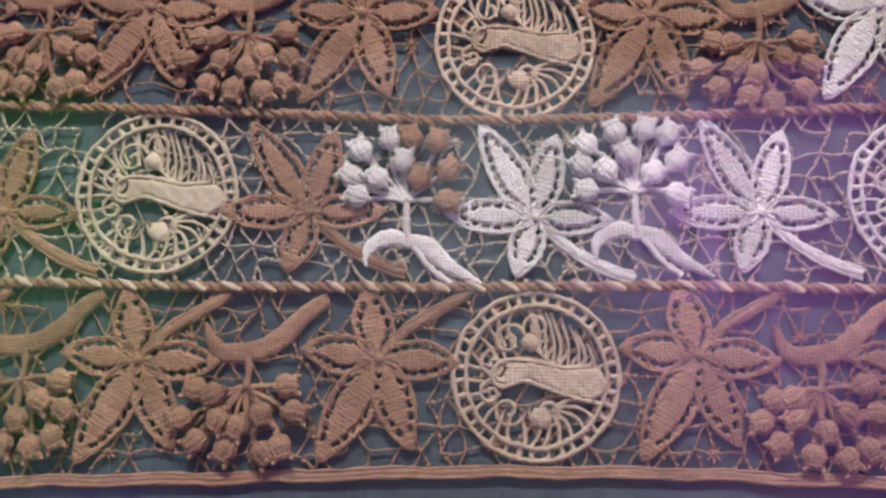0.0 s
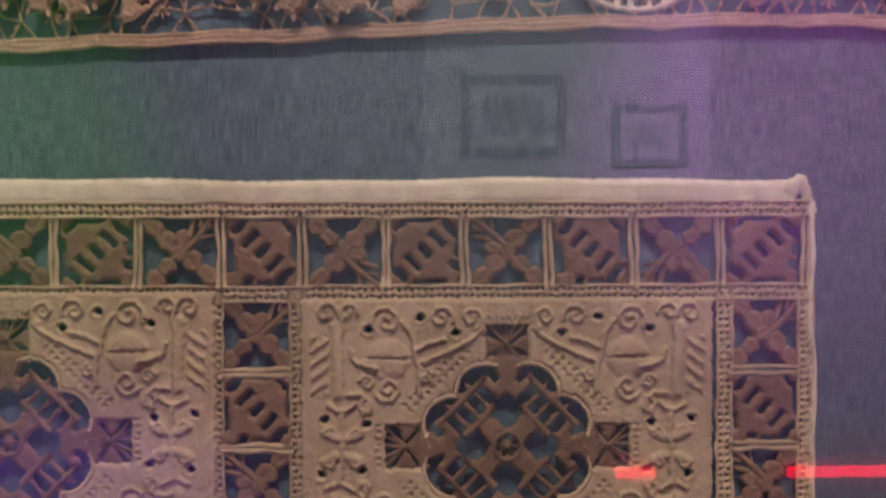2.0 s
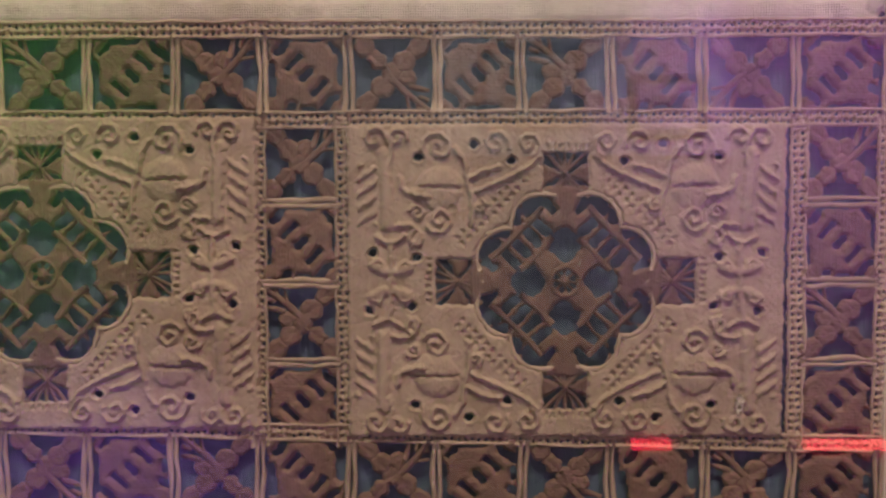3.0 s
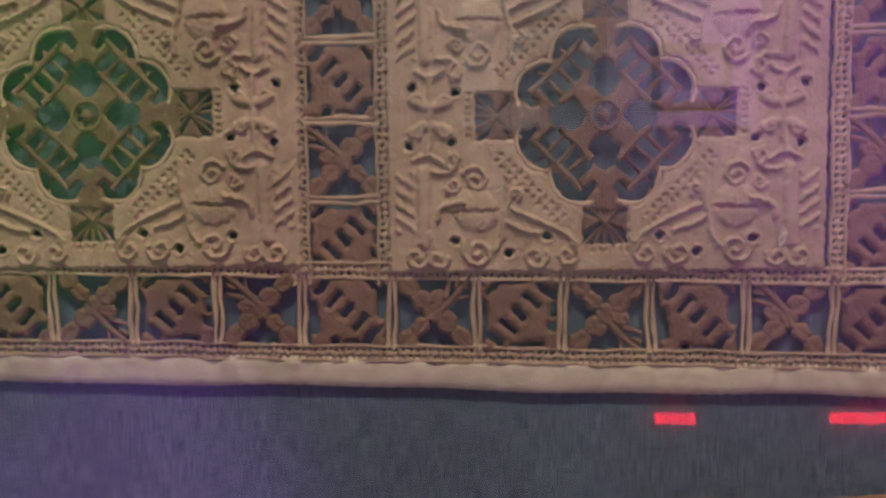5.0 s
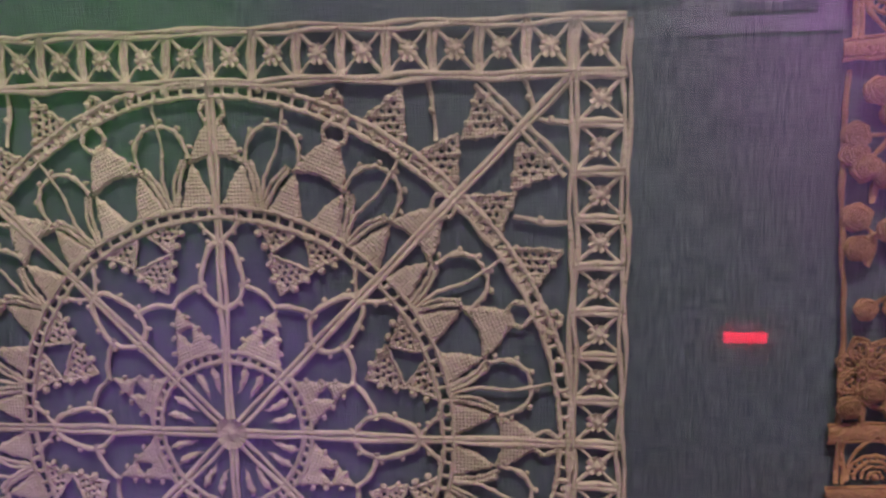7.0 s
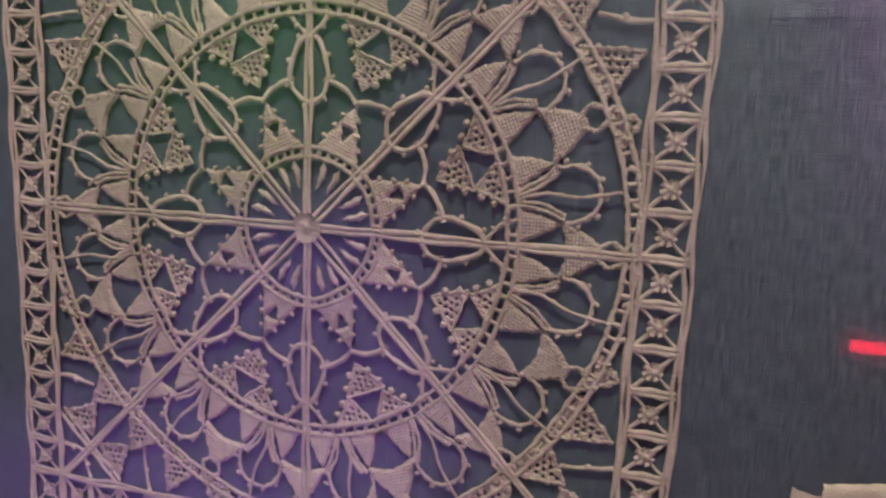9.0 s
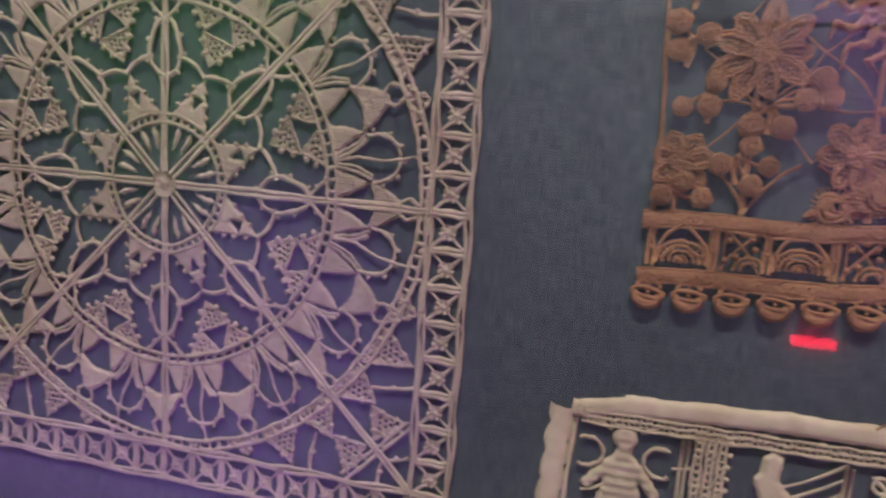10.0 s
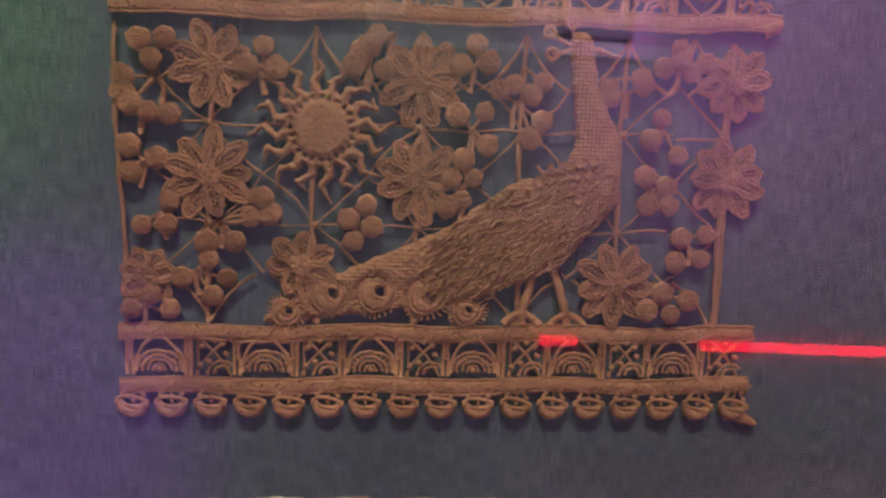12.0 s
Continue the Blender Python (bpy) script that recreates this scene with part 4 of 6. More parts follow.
def cutwork():
    f = thing("cutwork_panel", 0, 0, "tan linen cutwork panel with dark needle-lace windows", "lace")
    U0, U1 = -0.083, 0.2165
    wave = lambda u: 0.35 * MM * math.sin(u * 55) + 0.2 * MM * math.sin(u * 143 + 1)
    up = Lace()
    strip_cloth(up, U0, U1 - 0.004, lambda u: 1.5702 + wave(u) * 0.5, lambda u: 1.5768 + wave(u), 1.5 * MM, 0.9 * MM, 0.9 * MM)
    part("hem", up, M_HEM, f, "pale folded top hem")
    corner = Lace()
    corner.sheet(join(d_capsule((U1 - 0.005, 1.5738), (U1 - 0.0025, 1.5765), 2.6 * MM, 1.5 * MM), d_capsule((U1 - 0.0018, 1.5765), (U1 + 0.0008, 1.5690), 1.4 * MM)), U1 - 0.01, U1 + 0.006, 1.565, 1.583, 0.6 * MM, pad(1.2 * MM, 1.5 * MM))
    part("hem_corner", corner, M_HEM, f)
    down = Lace()
    rise = lambda u: 0.022 * (0.190 - u)
    strip_cloth(down, U0, U1, lambda u: 1.4370 + rise(u) + wave(u + 0.3), lambda u: 1.4450 + rise(u) + wave(u + 0.3) * 0.5, 1.5 * MM, 0.9 * MM, 0.9 * MM)
    part("hem", down, M_HEM, f, "pale folded bottom hem")
    side = Lace()
    side.ribbon([(U1 + 0.9 * MM + wave(v * 1.3), v) for v in np.linspace(1.437, 1.571, 40)], [1.1 * MM], 1.0 * MM, 0.3 * MM)
    part("side_hem", side, M_HEM, f)
    # drawn-thread lines
    for v in (1.5690, 1.5472, 1.4672, 1.4460):
        tilt = rise if v < 1.5 else (lambda u: 0.0)
        part("hemstitch", hemstitch((U0, v + tilt(U0)), (U1, v + tilt(U1)), 175), M_LINEN, f, kind="stuff")
    posts = ((215.5, 193.4, 170.6, 148.5, 126.6, 105.9, 84.5, 63.6, 42.0, 20.6, -1.2, -22.8, -44.5, -66.0, -88.0), (215.5, 193.5, 172.4, 149.2, 127.2, 105.9, 84.2, 61.6, 40.0, 18.0, -2.6, -24.0, -45.5, -67.0, -88.5))
    for row, v0 in enumerate((1.5580, 1.4566)):
        for k in range(14):
            right, left = posts[row][k] * MM, posts[row][k + 1] * MM
            u = (right + left) / 2
            v = v0 + (rise(u) if row else 0.0)
            bar = Lace()
            bar.double((right, v - 9.4 * MM), (right + random.uniform(-0.6, 0.6) * MM, v + 9.4 * MM), 0.62 * MM, 0.75 * MM, 0.9 * MM, 6, 0.25)
            part("window_bar", bar, M_LINEN, f)
            kind = cell_bars() if k % 2 == 0 else cell_leaves()
            turn = (0, 270, 90, 180, 270, 90)[(k // 2 + row) % 6] if k % 2 else (0 if (k // 2) % 2 else 90)
            part("window_filling", kind, M_UMBER, f, m=at(u, v, random.uniform(-0.3, 0.3) * MM, turn + random.uniform(-3, 3)))
    squares = ((0.1375, 1.5073), (0.0085, 1.5092))
    for c, cv in squares:
        part("linen_field", square_mesh(), M_LINEN, f, "tan linen field with raised scrollwork and eyelets", at(c, cv, 0.9 * MM))
        part("rosette", rosette_mesh(), M_UMBER, f, "dark brown needle-lace wheel", at(c, cv, 0.5 * MM))
        rim = Lace()
        for a0, a1 in ((7, 83), (97, 173), (187, 263), (277, 353)):
            pts = []
            for i in range(25):
                a = radians(a0 + (a1 - a0) * i / 24)
                r = max(16.9, 15.2 * math.cos(((a - radians(22.5) + radians(22.5)) % radians(45)) - radians(22.5)) + math.sqrt(max(7.6 ** 2 - (15.2 * math.sin(((a - radians(22.5) + radians(22.5)) % radians(45)) - radians(22.5))) ** 2, 0)))
                pts.append((r * MM * math.cos(a), r * MM * math.sin(a)))
            rim.tube([(x, y, 1.0 * MM) for x, y in pts], 0.6 * MM, 6)
        part("stitched_rim", rim, M_LINEN, f, m=at(c, cv, 0.5 * MM))
    fluff = Lace()
    for k in range(14):
        a = random.uniform(0, 6.28)
        fluff.line((0, 0), (random.uniform(1, 2.6) * MM * math.cos(a), random.uniform(1, 2.6) * MM * math.sin(a)), 0.3 * MM, random.uniform(0.5, 1.4) * MM, 3, random.uniform(-0.4, 0.4), sides=4)
    fluff.knob(0, 0, 0.9 * MM)
    part("frayed_threads", fluff, M_HEM, f, "small pale frayed patch", at(0.1803, 1.4775, 1.8 * MM))
    for c in (0.2050, 0.0725, -0.0585):
        for s in (-1, 1):
            part("hemstitch", hemstitch((c + s * 10.6 * MM, 1.466), (c + s * 10.6 * MM, 1.548), 46), M_LINEN, f, kind="stuff")
        for j in range(4):
            v = 1.5365 - j * 0.0197
            kind = cell_leaves() if j % 2 == 0 else cell_bars()
            part("window_filling", kind, M_UMBER, f, m=at(c, v, random.uniform(-0.3, 0.3) * MM, (180, 0, 270, 90)[j] + random.uniform(-3, 3)))
            if j:
                bar = Lace()
                bar.double((c - 9.4 * MM, v + 9.9 * MM), (c + 9.4 * MM, v + 9.9 * MM), 0.62 * MM, 0.75 * MM, 0.9 * MM, 6, 0.25)
                part("window_bar", bar, M_LINEN, f)
    f.matrix_world = at(0, 0, 1.3 * MM)
    return f


cutwork()


# ---------------------------------------------------------------- square of needle lace with a wheel
def netting(g, points, step, r, h=0.7 * MM):
    """A worked patch with rows of pinholes, filling a polygon."""
    us, vs = [p[0] for p in points], [p[1] for p in points]
    lattice = lambda U, V: 0.62 * step / 2 - np.hypot((U / step + 0.5 * (np.floor(V / step) % 2)) % 1 * step - step / 2, (V / step) % 1 * step - step / 2)
    form = d_poly(points)
    holed = lambda U, V: np.maximum(form(U, V), np.where(form(U, V) < -step * 0.35, lattice(U, V), -1))
    g.sheet(holed, min(us), max(us), min(vs), max(vs), step / 4.0, lambda U, V, D: 0.9 * MM + 0 * U)
    n = len(points)
    for k in range(n):
        a, b = points[k], points[(k + 1) % n]
        m = max(2, int(math.dist(a, b) / (0.5 * MM)))
        path = [(a[0] + (b[0] - a[0]) * i / m, a[1] + (b[1] - a[1]) * i / m) for i in range(m + 1)]
        g.tube([(*p, h) for p in path], r, 5)


def spot(r, a):
    return (r * MM * math.cos(radians(a)), r * MM * math.sin(radians(a)))


def solid(g, points, cell=0.5):
    us, vs = [p[0] for p in points], [p[1] for p in points]
    g.sheet(d_poly(points), min(us) - MM, max(us) + MM, min(vs) - MM, max(vs) + MM, cell * MM, pad(1.0 * MM, 0.7 * MM))


def reticella():
    f = thing("needle_lace_square", 0.0, 1.3, "square ecru needle-lace mat with a wheel pattern", "lace")
    # wheel rings
    for name, r, gap, pitch in (("inner_ring", 20.6, 0.95, 2.1), ("middle_ring", 57.6, 1.1, 2.3), ("outer_ring", 86.3, 1.25, 2.6)):
        g = Lace()
        n = int(2 * math.pi * r / 0.9)
        pts = []
        for i in range(n):
            a = 2 * math.pi * i / n
            rr = r + (0.9 * math.sin(4 * a + 1.0) if r > 80 else 0.35 * math.sin(3 * a))
            pts.append((rr * MM * math.cos(a), rr * MM * math.sin(a)))
        g.ladder(pts, (gap + 0.32) * MM, pitch * 1.25 * MM, 0.68 * MM, True, 1.0 * MM)
        part(name, g, M_ECRU, f)
    # sectors
    for k in range(8):
        a = 45.0 * k
        m = at(0, 0, 0, a)
        diag = k % 2 == 1
        end = 125.0 if diag else 89.0
        g = Lace()
        g.double((0, 0), (end * MM, random.uniform(-0.5, 0.5) * MM), 0.64 * MM, 0.66 * MM, 1.1 * MM, 14, 0.3)
        part("spoke", g, M_ECRU, f, m=m)
        oval = Lace()
        pts = [((41.5 + 8.4 * math.cos(t)) * MM, 5.4 * math.sin(t) * MM * (1 + 0.12 * math.cos(3 * t)), 0.9 * MM) for t in np.linspace(0, 2 * math.pi, 29)[:-1]]
        oval.tube(pts, 0.78 * MM, 6, True)
        oval.picots([p[:2] for p in pts], 5.2 * MM, 0.75 * MM, -1.0)
        for s in (1, -1):
            v = [(49.8 * MM, 0.0), spot(57, s * 6.5)]
            oval.line(v[0], v[1], 0.7 * MM, 0.9 * MM, 6, s * 0.06)
            oval.picots([(v[0][0] + (v[1][0] - v[0][0]) * i / 8, v[0][1] + (v[1][1] - v[0][1]) * i / 8) for i in range(9)], 3.4 * MM, 0.7 * MM, s)
        part("oval_loop", oval, M_ECRU, f, m=m)
        for s in (1, -1):
            leaf = Lace()
            leaf.sheet(d_poly([spot(10.0, s * 8), spot(13, s * 13), spot(16.5, s * 13.5), spot(19.2, s * 9), spot(15.5, s * 6)]), 2 * MM, 20 * MM, -7 * MM, 7 * MM, 0.55 * MM, pad(1.0 * MM, 0.9 * MM))
            part("inner_leaf", leaf, M_ECRU_CLOTH, f, m=at(0, 0, 0, a + s * 5))
        # pointed pyramid outside the inner ring
        def pyramid():
            b = Lace()
            tip, lo = spot(36.0, 0), 22.0
            left, right = spot(lo, 17), spot(lo, -17)
            mid = lambda p, q, s: (p[0] + (q[0] - p[0]) * s, p[1] + (q[1] - p[1]) * s)
            hole = [mid(mid(left, right, 0.5), tip, 0.22), mid(left, tip, 0.58), mid(right, tip, 0.58)]
            hole = [mid(h, (sum(p[0] for p in hole) / 3, sum(p[1] for p in hole) / 3), 0.25) for h in hole]
            b.sheet(minus(d_poly([left, tip, right]), d_poly(hole)), lo * MM - 3 * MM, 37 * MM, -9 * MM, 9 * MM, 0.5 * MM, pad(1.0 * MM, 0.7 * MM))
            for p, q in ((left, tip), (tip, right)):
                for s in (0.25, 0.5, 0.72):
                    c = mid(p, q, s)
                    b.knob(c[0], c[1] + (0.5 * MM if p is left else -0.5 * MM), 0.8 * MM)
            return b.mesh("pyramid")
        part("pyramid", once("pyramid", pyramid), M_ECRU_CLOTH, f, m=at(0, 0, 0, a + 22.5))
        tie = Lace()
        for s in (1, -1):
            p = spot(36.2, 22.5)
            q = (spot(41.5, 22.5 - s * 22.5)[0], spot(41.5, 22.5 - s * 22.5)[1])
            q = (q[0] + (p[0] - q[0]) * 0.32, q[1] + (p[1] - q[1]) * 0.32)
            tie.line(p, q, 0.75 * MM, 0.9 * MM, 6, s * 0.10)
        part("tie_bar", tie, M_ECRU, f, m=m)
        # netted pyramids hanging inward from the middle ring
        def hanging():
            b = Lace()
            for pts in ((spot(56.2, 12), spot(56.2, 0.8), spot(49.0, 6.5)), (spot(56.2, -0.8), spot(56.2, -12), spot(49.0, -6.5)), (spot(48.6, 7.0), spot(48.6, -7.0), spot(39.5, 0))):
                netting(b, list(pts), 1.7 * MM, 0.5 * MM)
            for p in (spot(53, 11.5), spot(53, -11.5), spot(46, 6.5), spot(46, -6.5), spot(42.5, 4), spot(42.5, -4), spot(50, 9), spot(50, -9)):
                b.knob(p[0], p[1], 1.05 * MM)
            return b.mesh("netted_pyramid")
        part("netted_pyramid", once("hanging", hanging), M_ECRU_CLOTH, f, m=at(0, 0, 0, a + 22.5))
        # solid pyramids between the middle and outer rings
        def palmette():
            b = Lace()
            solid(b, [spot(58.6, 9.8), spot(58.6, 0.7), spot(66.0, 3.6), spot(70.2, 5.4), spot(66.0, 7.0)])
            solid(b, [spot(58.6, -0.7), spot(58.6, -9.8), spot(66.0, -7.0), spot(70.2, -5.4), spot(66.0, -3.6)])
            solid(b, [spot(69.4, 6.4), spot(71.2, 0.0), spot(69.4, -6.4), spot(75.0, -3.9), spot(80.5, -0.8), spot(80.5, 0.8), spot(75.0, 3.9)])
            for s in (1, -1):
                for pts in ([spot(59, s * 10.2), spot(65, s * 8.6), spot(70.5, s * 6.0)], [spot(59.0, s * 11.0), spot(65, s * 9.8), spot(70.8, s * 7.2)]):
                    b.tube(curve(pts, 6, 1.0 * MM), 0.6 * MM)
                b.tube(curve([spot(78.5, s * 0.9), spot(81.0, s * 2.2), spot(83.2, s * 1.9), spot(85.6, s * 0.5)], 5, 1.0 * MM), 0.6 * MM)
                for r in (72, 75.5):
                    p = spot(r, s * (5.6 - (r - 69) * 0.45))
                    b.knob(p[0], p[1], 0.8 * MM)
            return b.mesh("palmette")
        for off in (0.0, 22.5):
            part("palmette", once("palmette", palmette), M_ECRU_CLOTH, f, m=at(0, 0, 0, a + off + random.uniform(-0.8, 0.8)))
        def arch():
            b = Lace()
            path = curve([spot(71.0, 5.6), spot(75.5, 4.9), spot(78.8, 2.8), spot(79.8, 0), spot(78.8, -2.8), spot(75.5, -4.9), spot(71.0, -5.6)], 5, 0.9 * MM)
            b.tube(path, 0.62 * MM)
            b.picots([p[:2] for p in path], 3.8 * MM, 0.75 * MM, 1.0)
            p, q = spot(59.5, 0.4), spot(85, -0.6)
            b.tube([(x, y, 1.3 * MM) for x, y, _ in curve([p, spot(67, 0.9), spot(75, -0.9), q], 5)], 0.45 * MM)
            return b.mesh("arch")
        for off in (11.25, 33.75):
            part("arch", once("arch", arch), M_ECRU, f, m=at(0, 0, 0, a + off + random.uniform(-0.8, 0.8)))
    hub = Lace()
    for k in range(24):
        hub.line((0, 0), spot(4.2, 15 * k), 0.5 * MM, 1.5 * MM, sides=5)
    hub.knob(0, 0, 1.5 * MM, 1.2 * MM)
    part("hub", hub, M_ECRU, f)
    # corner fillings
    for k in range(4):
        m = at(0, 0, 0, 90 * k)
        g = Lace()
        c = Lace()
        for s in (1, -1):
            sw = (lambda p: p) if s == 1 else (lambda p: (p[1], p[0]))
            for tri in (((66.4, 85.8), (62.2, 74.0), (73.0, 75.6)), ((49.6, 69.6), (61.2, 75.0), (60.2, 60.6)), ((36.8, 77.6), (47.5, 86.2), (48.3, 70.4)), ((31.6, 86.4), (25.5, 82.4), (34.8, 78.5))):
                netting(c, [sw((x * MM, y * MM)) for x, y in tri], 1.9 * MM, 0.55 * MM)
                for (x0, y0), (x1, y1) in zip(tri, tri[1:] + tri[:1]):
                    for t in (0.3, 0.7):
                        p = sw(((x0 + (x1 - x0) * t) * MM, (y0 + (y1 - y0) * t) * MM))
                        c.knob(p[0], p[1], 1.05 * MM)
            for p, q in (((54.3, 87.5), (55.6, 74.1)), ((77, 87.5), (79, 79)), ((20.5, 87.5), (21, 84.5)), ((12, 87.5), (12.2, 86))):
                p, q = sw((p[0] * MM, p[1] * MM)), sw((q[0] * MM, q[1] * MM))
                g.line(p, q, 0.6 * MM, 0.8 * MM, 4, 0.04)
                g.knob((p[0] + q[0]) / 2, (p[1] + q[1]) / 2, 1.0 * MM)
        g.ladder([(87 * MM - t * MM, 66 * MM + t * MM) for t in np.linspace(0, 21, 16)], 1.0 * MM, 2.3 * MM, 0.6 * MM, False, 1.0 * MM)
        part("corner_bars", g, M_ECRU, f, m=m)
        part("corner_netting", c, M_ECRU_CLOTH, f, m=m)
    # border of small crossed windows
    count = 16
    step = 2 * 88.2 / count
    def window():
        b = Lace()
        w, h = step / 2 * MM, 5.9 * MM
        b.double((-w, -h), (-w, h), 0.62 * MM, 0.68 * MM, 1.0 * MM, 4, 0.2)
        for s in (1, -1):
            b.line((-w, -h * s), (w, h * s), 0.5 * MM, 0.8 * MM, 4, 0.0, 0.015)
        for k in range(8):
            a = math.pi * k / 4 + 0.35
            b.line((0, 0), (2.5 * MM * math.cos(a), 2.5 * MM * math.sin(a)), [0.5 * MM, 0.75 * MM, 0.55 * MM], 1.2 * MM, 2)
        b.knob(0, 0, 1.1 * MM, 1.2 * MM)
        return b.mesh("border_window")
    for k in range(4):
        for i in range(count + 1):
            u = -88.2 + step * (i + 0.5)
            part("border_window", once("window", window), M_ECRU, f, m=at(0, 0, 0, 90 * k) @ at(u * MM, 94.6 * MM, random.uniform(-0.2, 0.2) * MM, random.uniform(-2, 2)))
        g = Lace()
        for v, r in ((88.4, 0.85), (100.4, 0.75)):
            for o in (-0.62, 0.62):
                pts = [((-100 + 200 * i / 60) * MM, (v + o + 0.35 * math.sin(i * 0.7 + o + k)) * MM, 1.1 * MM) for i in range(61)]
                g.tube(pts, r * 0.75 * MM, 6)
        part("border_cord", g, M_ECRU, f, m=at(0, 0, 0, 90 * k))
    return f


mat = reticella()
mat.matrix_world = at(0, 1.3) @ Matrix.Diagonal((1.0, 1.0, 1.02, 1.0))


# ---------------------------------------------------------------- crocheted panel with sun and bird-shaped motif
def ball_mesh():
    """A round crochet button wound with thread."""
    def make():
        g = Lace()
        ring, verts, faces = 20, [(0.0, 0.0, 2.75 * MM)], []
        for q in (0.22, 0.45, 0.66, 0.84, 0.96, 1.0):
            for k in range(ring):
                a = 2 * math.pi * k / ring
                verts.append((3.2 * q * MM * math.cos(a), 3.2 * q * MM * math.sin(a), (0.4 + 2.35 * math.sqrt(max(1 - q * q, 0))) * MM))
        for k in range(ring):
            m = (k + 1) % ring
            faces.append((0, 1 + k, 1 + m))
            for r in range(5):
                faces.append((1 + ring * r + k, 1 + ring * (r + 1) + k, 1 + ring * (r + 1) + m, 1 + ring * r + m))
        g.add(verts, faces)
        pts = []
        for i in range(140):
            t = i / 139
            r = 3.2 * (1 - 0.95 * t)
            a = t * 2 * math.pi * 4.6
            pts.append((r * MM * math.cos(a), r * MM * math.sin(a), (0.62 + 2.4 * math.sqrt(max(1 - (r / 3.35) ** 2, 0))) * MM))
        g.tube(pts, 0.30 * MM, 5)
        return g.mesh("button")
    return once("ball", make)


def crochet_petal(length, width):
    """A petal of open crochet: a double rim round a filling pierced with small holes."""
    def make():
        g = Lace()
        n = 20
        half = lambda s: width / 2 * math.sin(math.pi * min(max(s, 0), 1) ** 1.35) ** 0.62
        edge = [(length * i / n, half(i / n)) for i in range(n + 1)]
        outline = edge + [(u, -v) for u, v in reversed(edge[1:-1])]
        form = d_poly(outline)
        step = 1.25 * MM
        lattice = lambda U, V: 0.36 * MM - np.hypot((U / step + 0.5 * (np.floor(V / step) % 2)) % 1 * step - step / 2, (V / step) % 1 * step - step / 2)
        pierced = lambda U, V: np.maximum(form(U, V), np.where(form(U, V) < -0.75 * MM, lattice(U, V), -1))
        g.sheet(pierced, -MM, length + MM, -width / 2 - MM, width / 2 + MM, 0.34 * MM, lambda U, V, D: 0.55 * MM * np.sqrt(np.clip(-D / (0.35 * MM), 0, 1)) + 0.4 * MM)
        g.tube([(u, v, 0.9 * MM) for u, v in outline], 0.34 * MM, 6, True)
        g.tube([(0.12 * length + u * 0.76, v * 0.62, 1.0 * MM) for u, v in outline], 0.26 * MM, 5, True)
        return g.mesh("petal")
    return once(("crochet_petal", length, width), make)


def crochet_flower(parent, u, v, size, count, turn):
    g = Lace()
    for k in range(14):
        a = 2 * math.pi * k / 14
        g.tube(arc(1.9 * MM * math.cos(a), 1.9 * MM * math.sin(a), random.uniform(0.8, 1.2) * MM, 0, 330, 9, random.uniform(1.8, 2.6) * MM), 0.34 * MM, 5, True)
    g.knob(0, 0, 1.3 * MM, 1.4 * MM)
    ob = part("crochet_flower", g, M_RUST, parent, "rust crochet flower with open petals", at(u, v))
    for k in range(count):
        part("petal", crochet_petal(round(size * random.choice((0.92, 1.0, 1.06)) * MM, 5), 5.2 * MM), M_RUST, ob, m=at(0, 0, random.uniform(0.0, 1.2) * MM, turn + 360 * k / count + random.uniform(-5, 5)))
    return ob


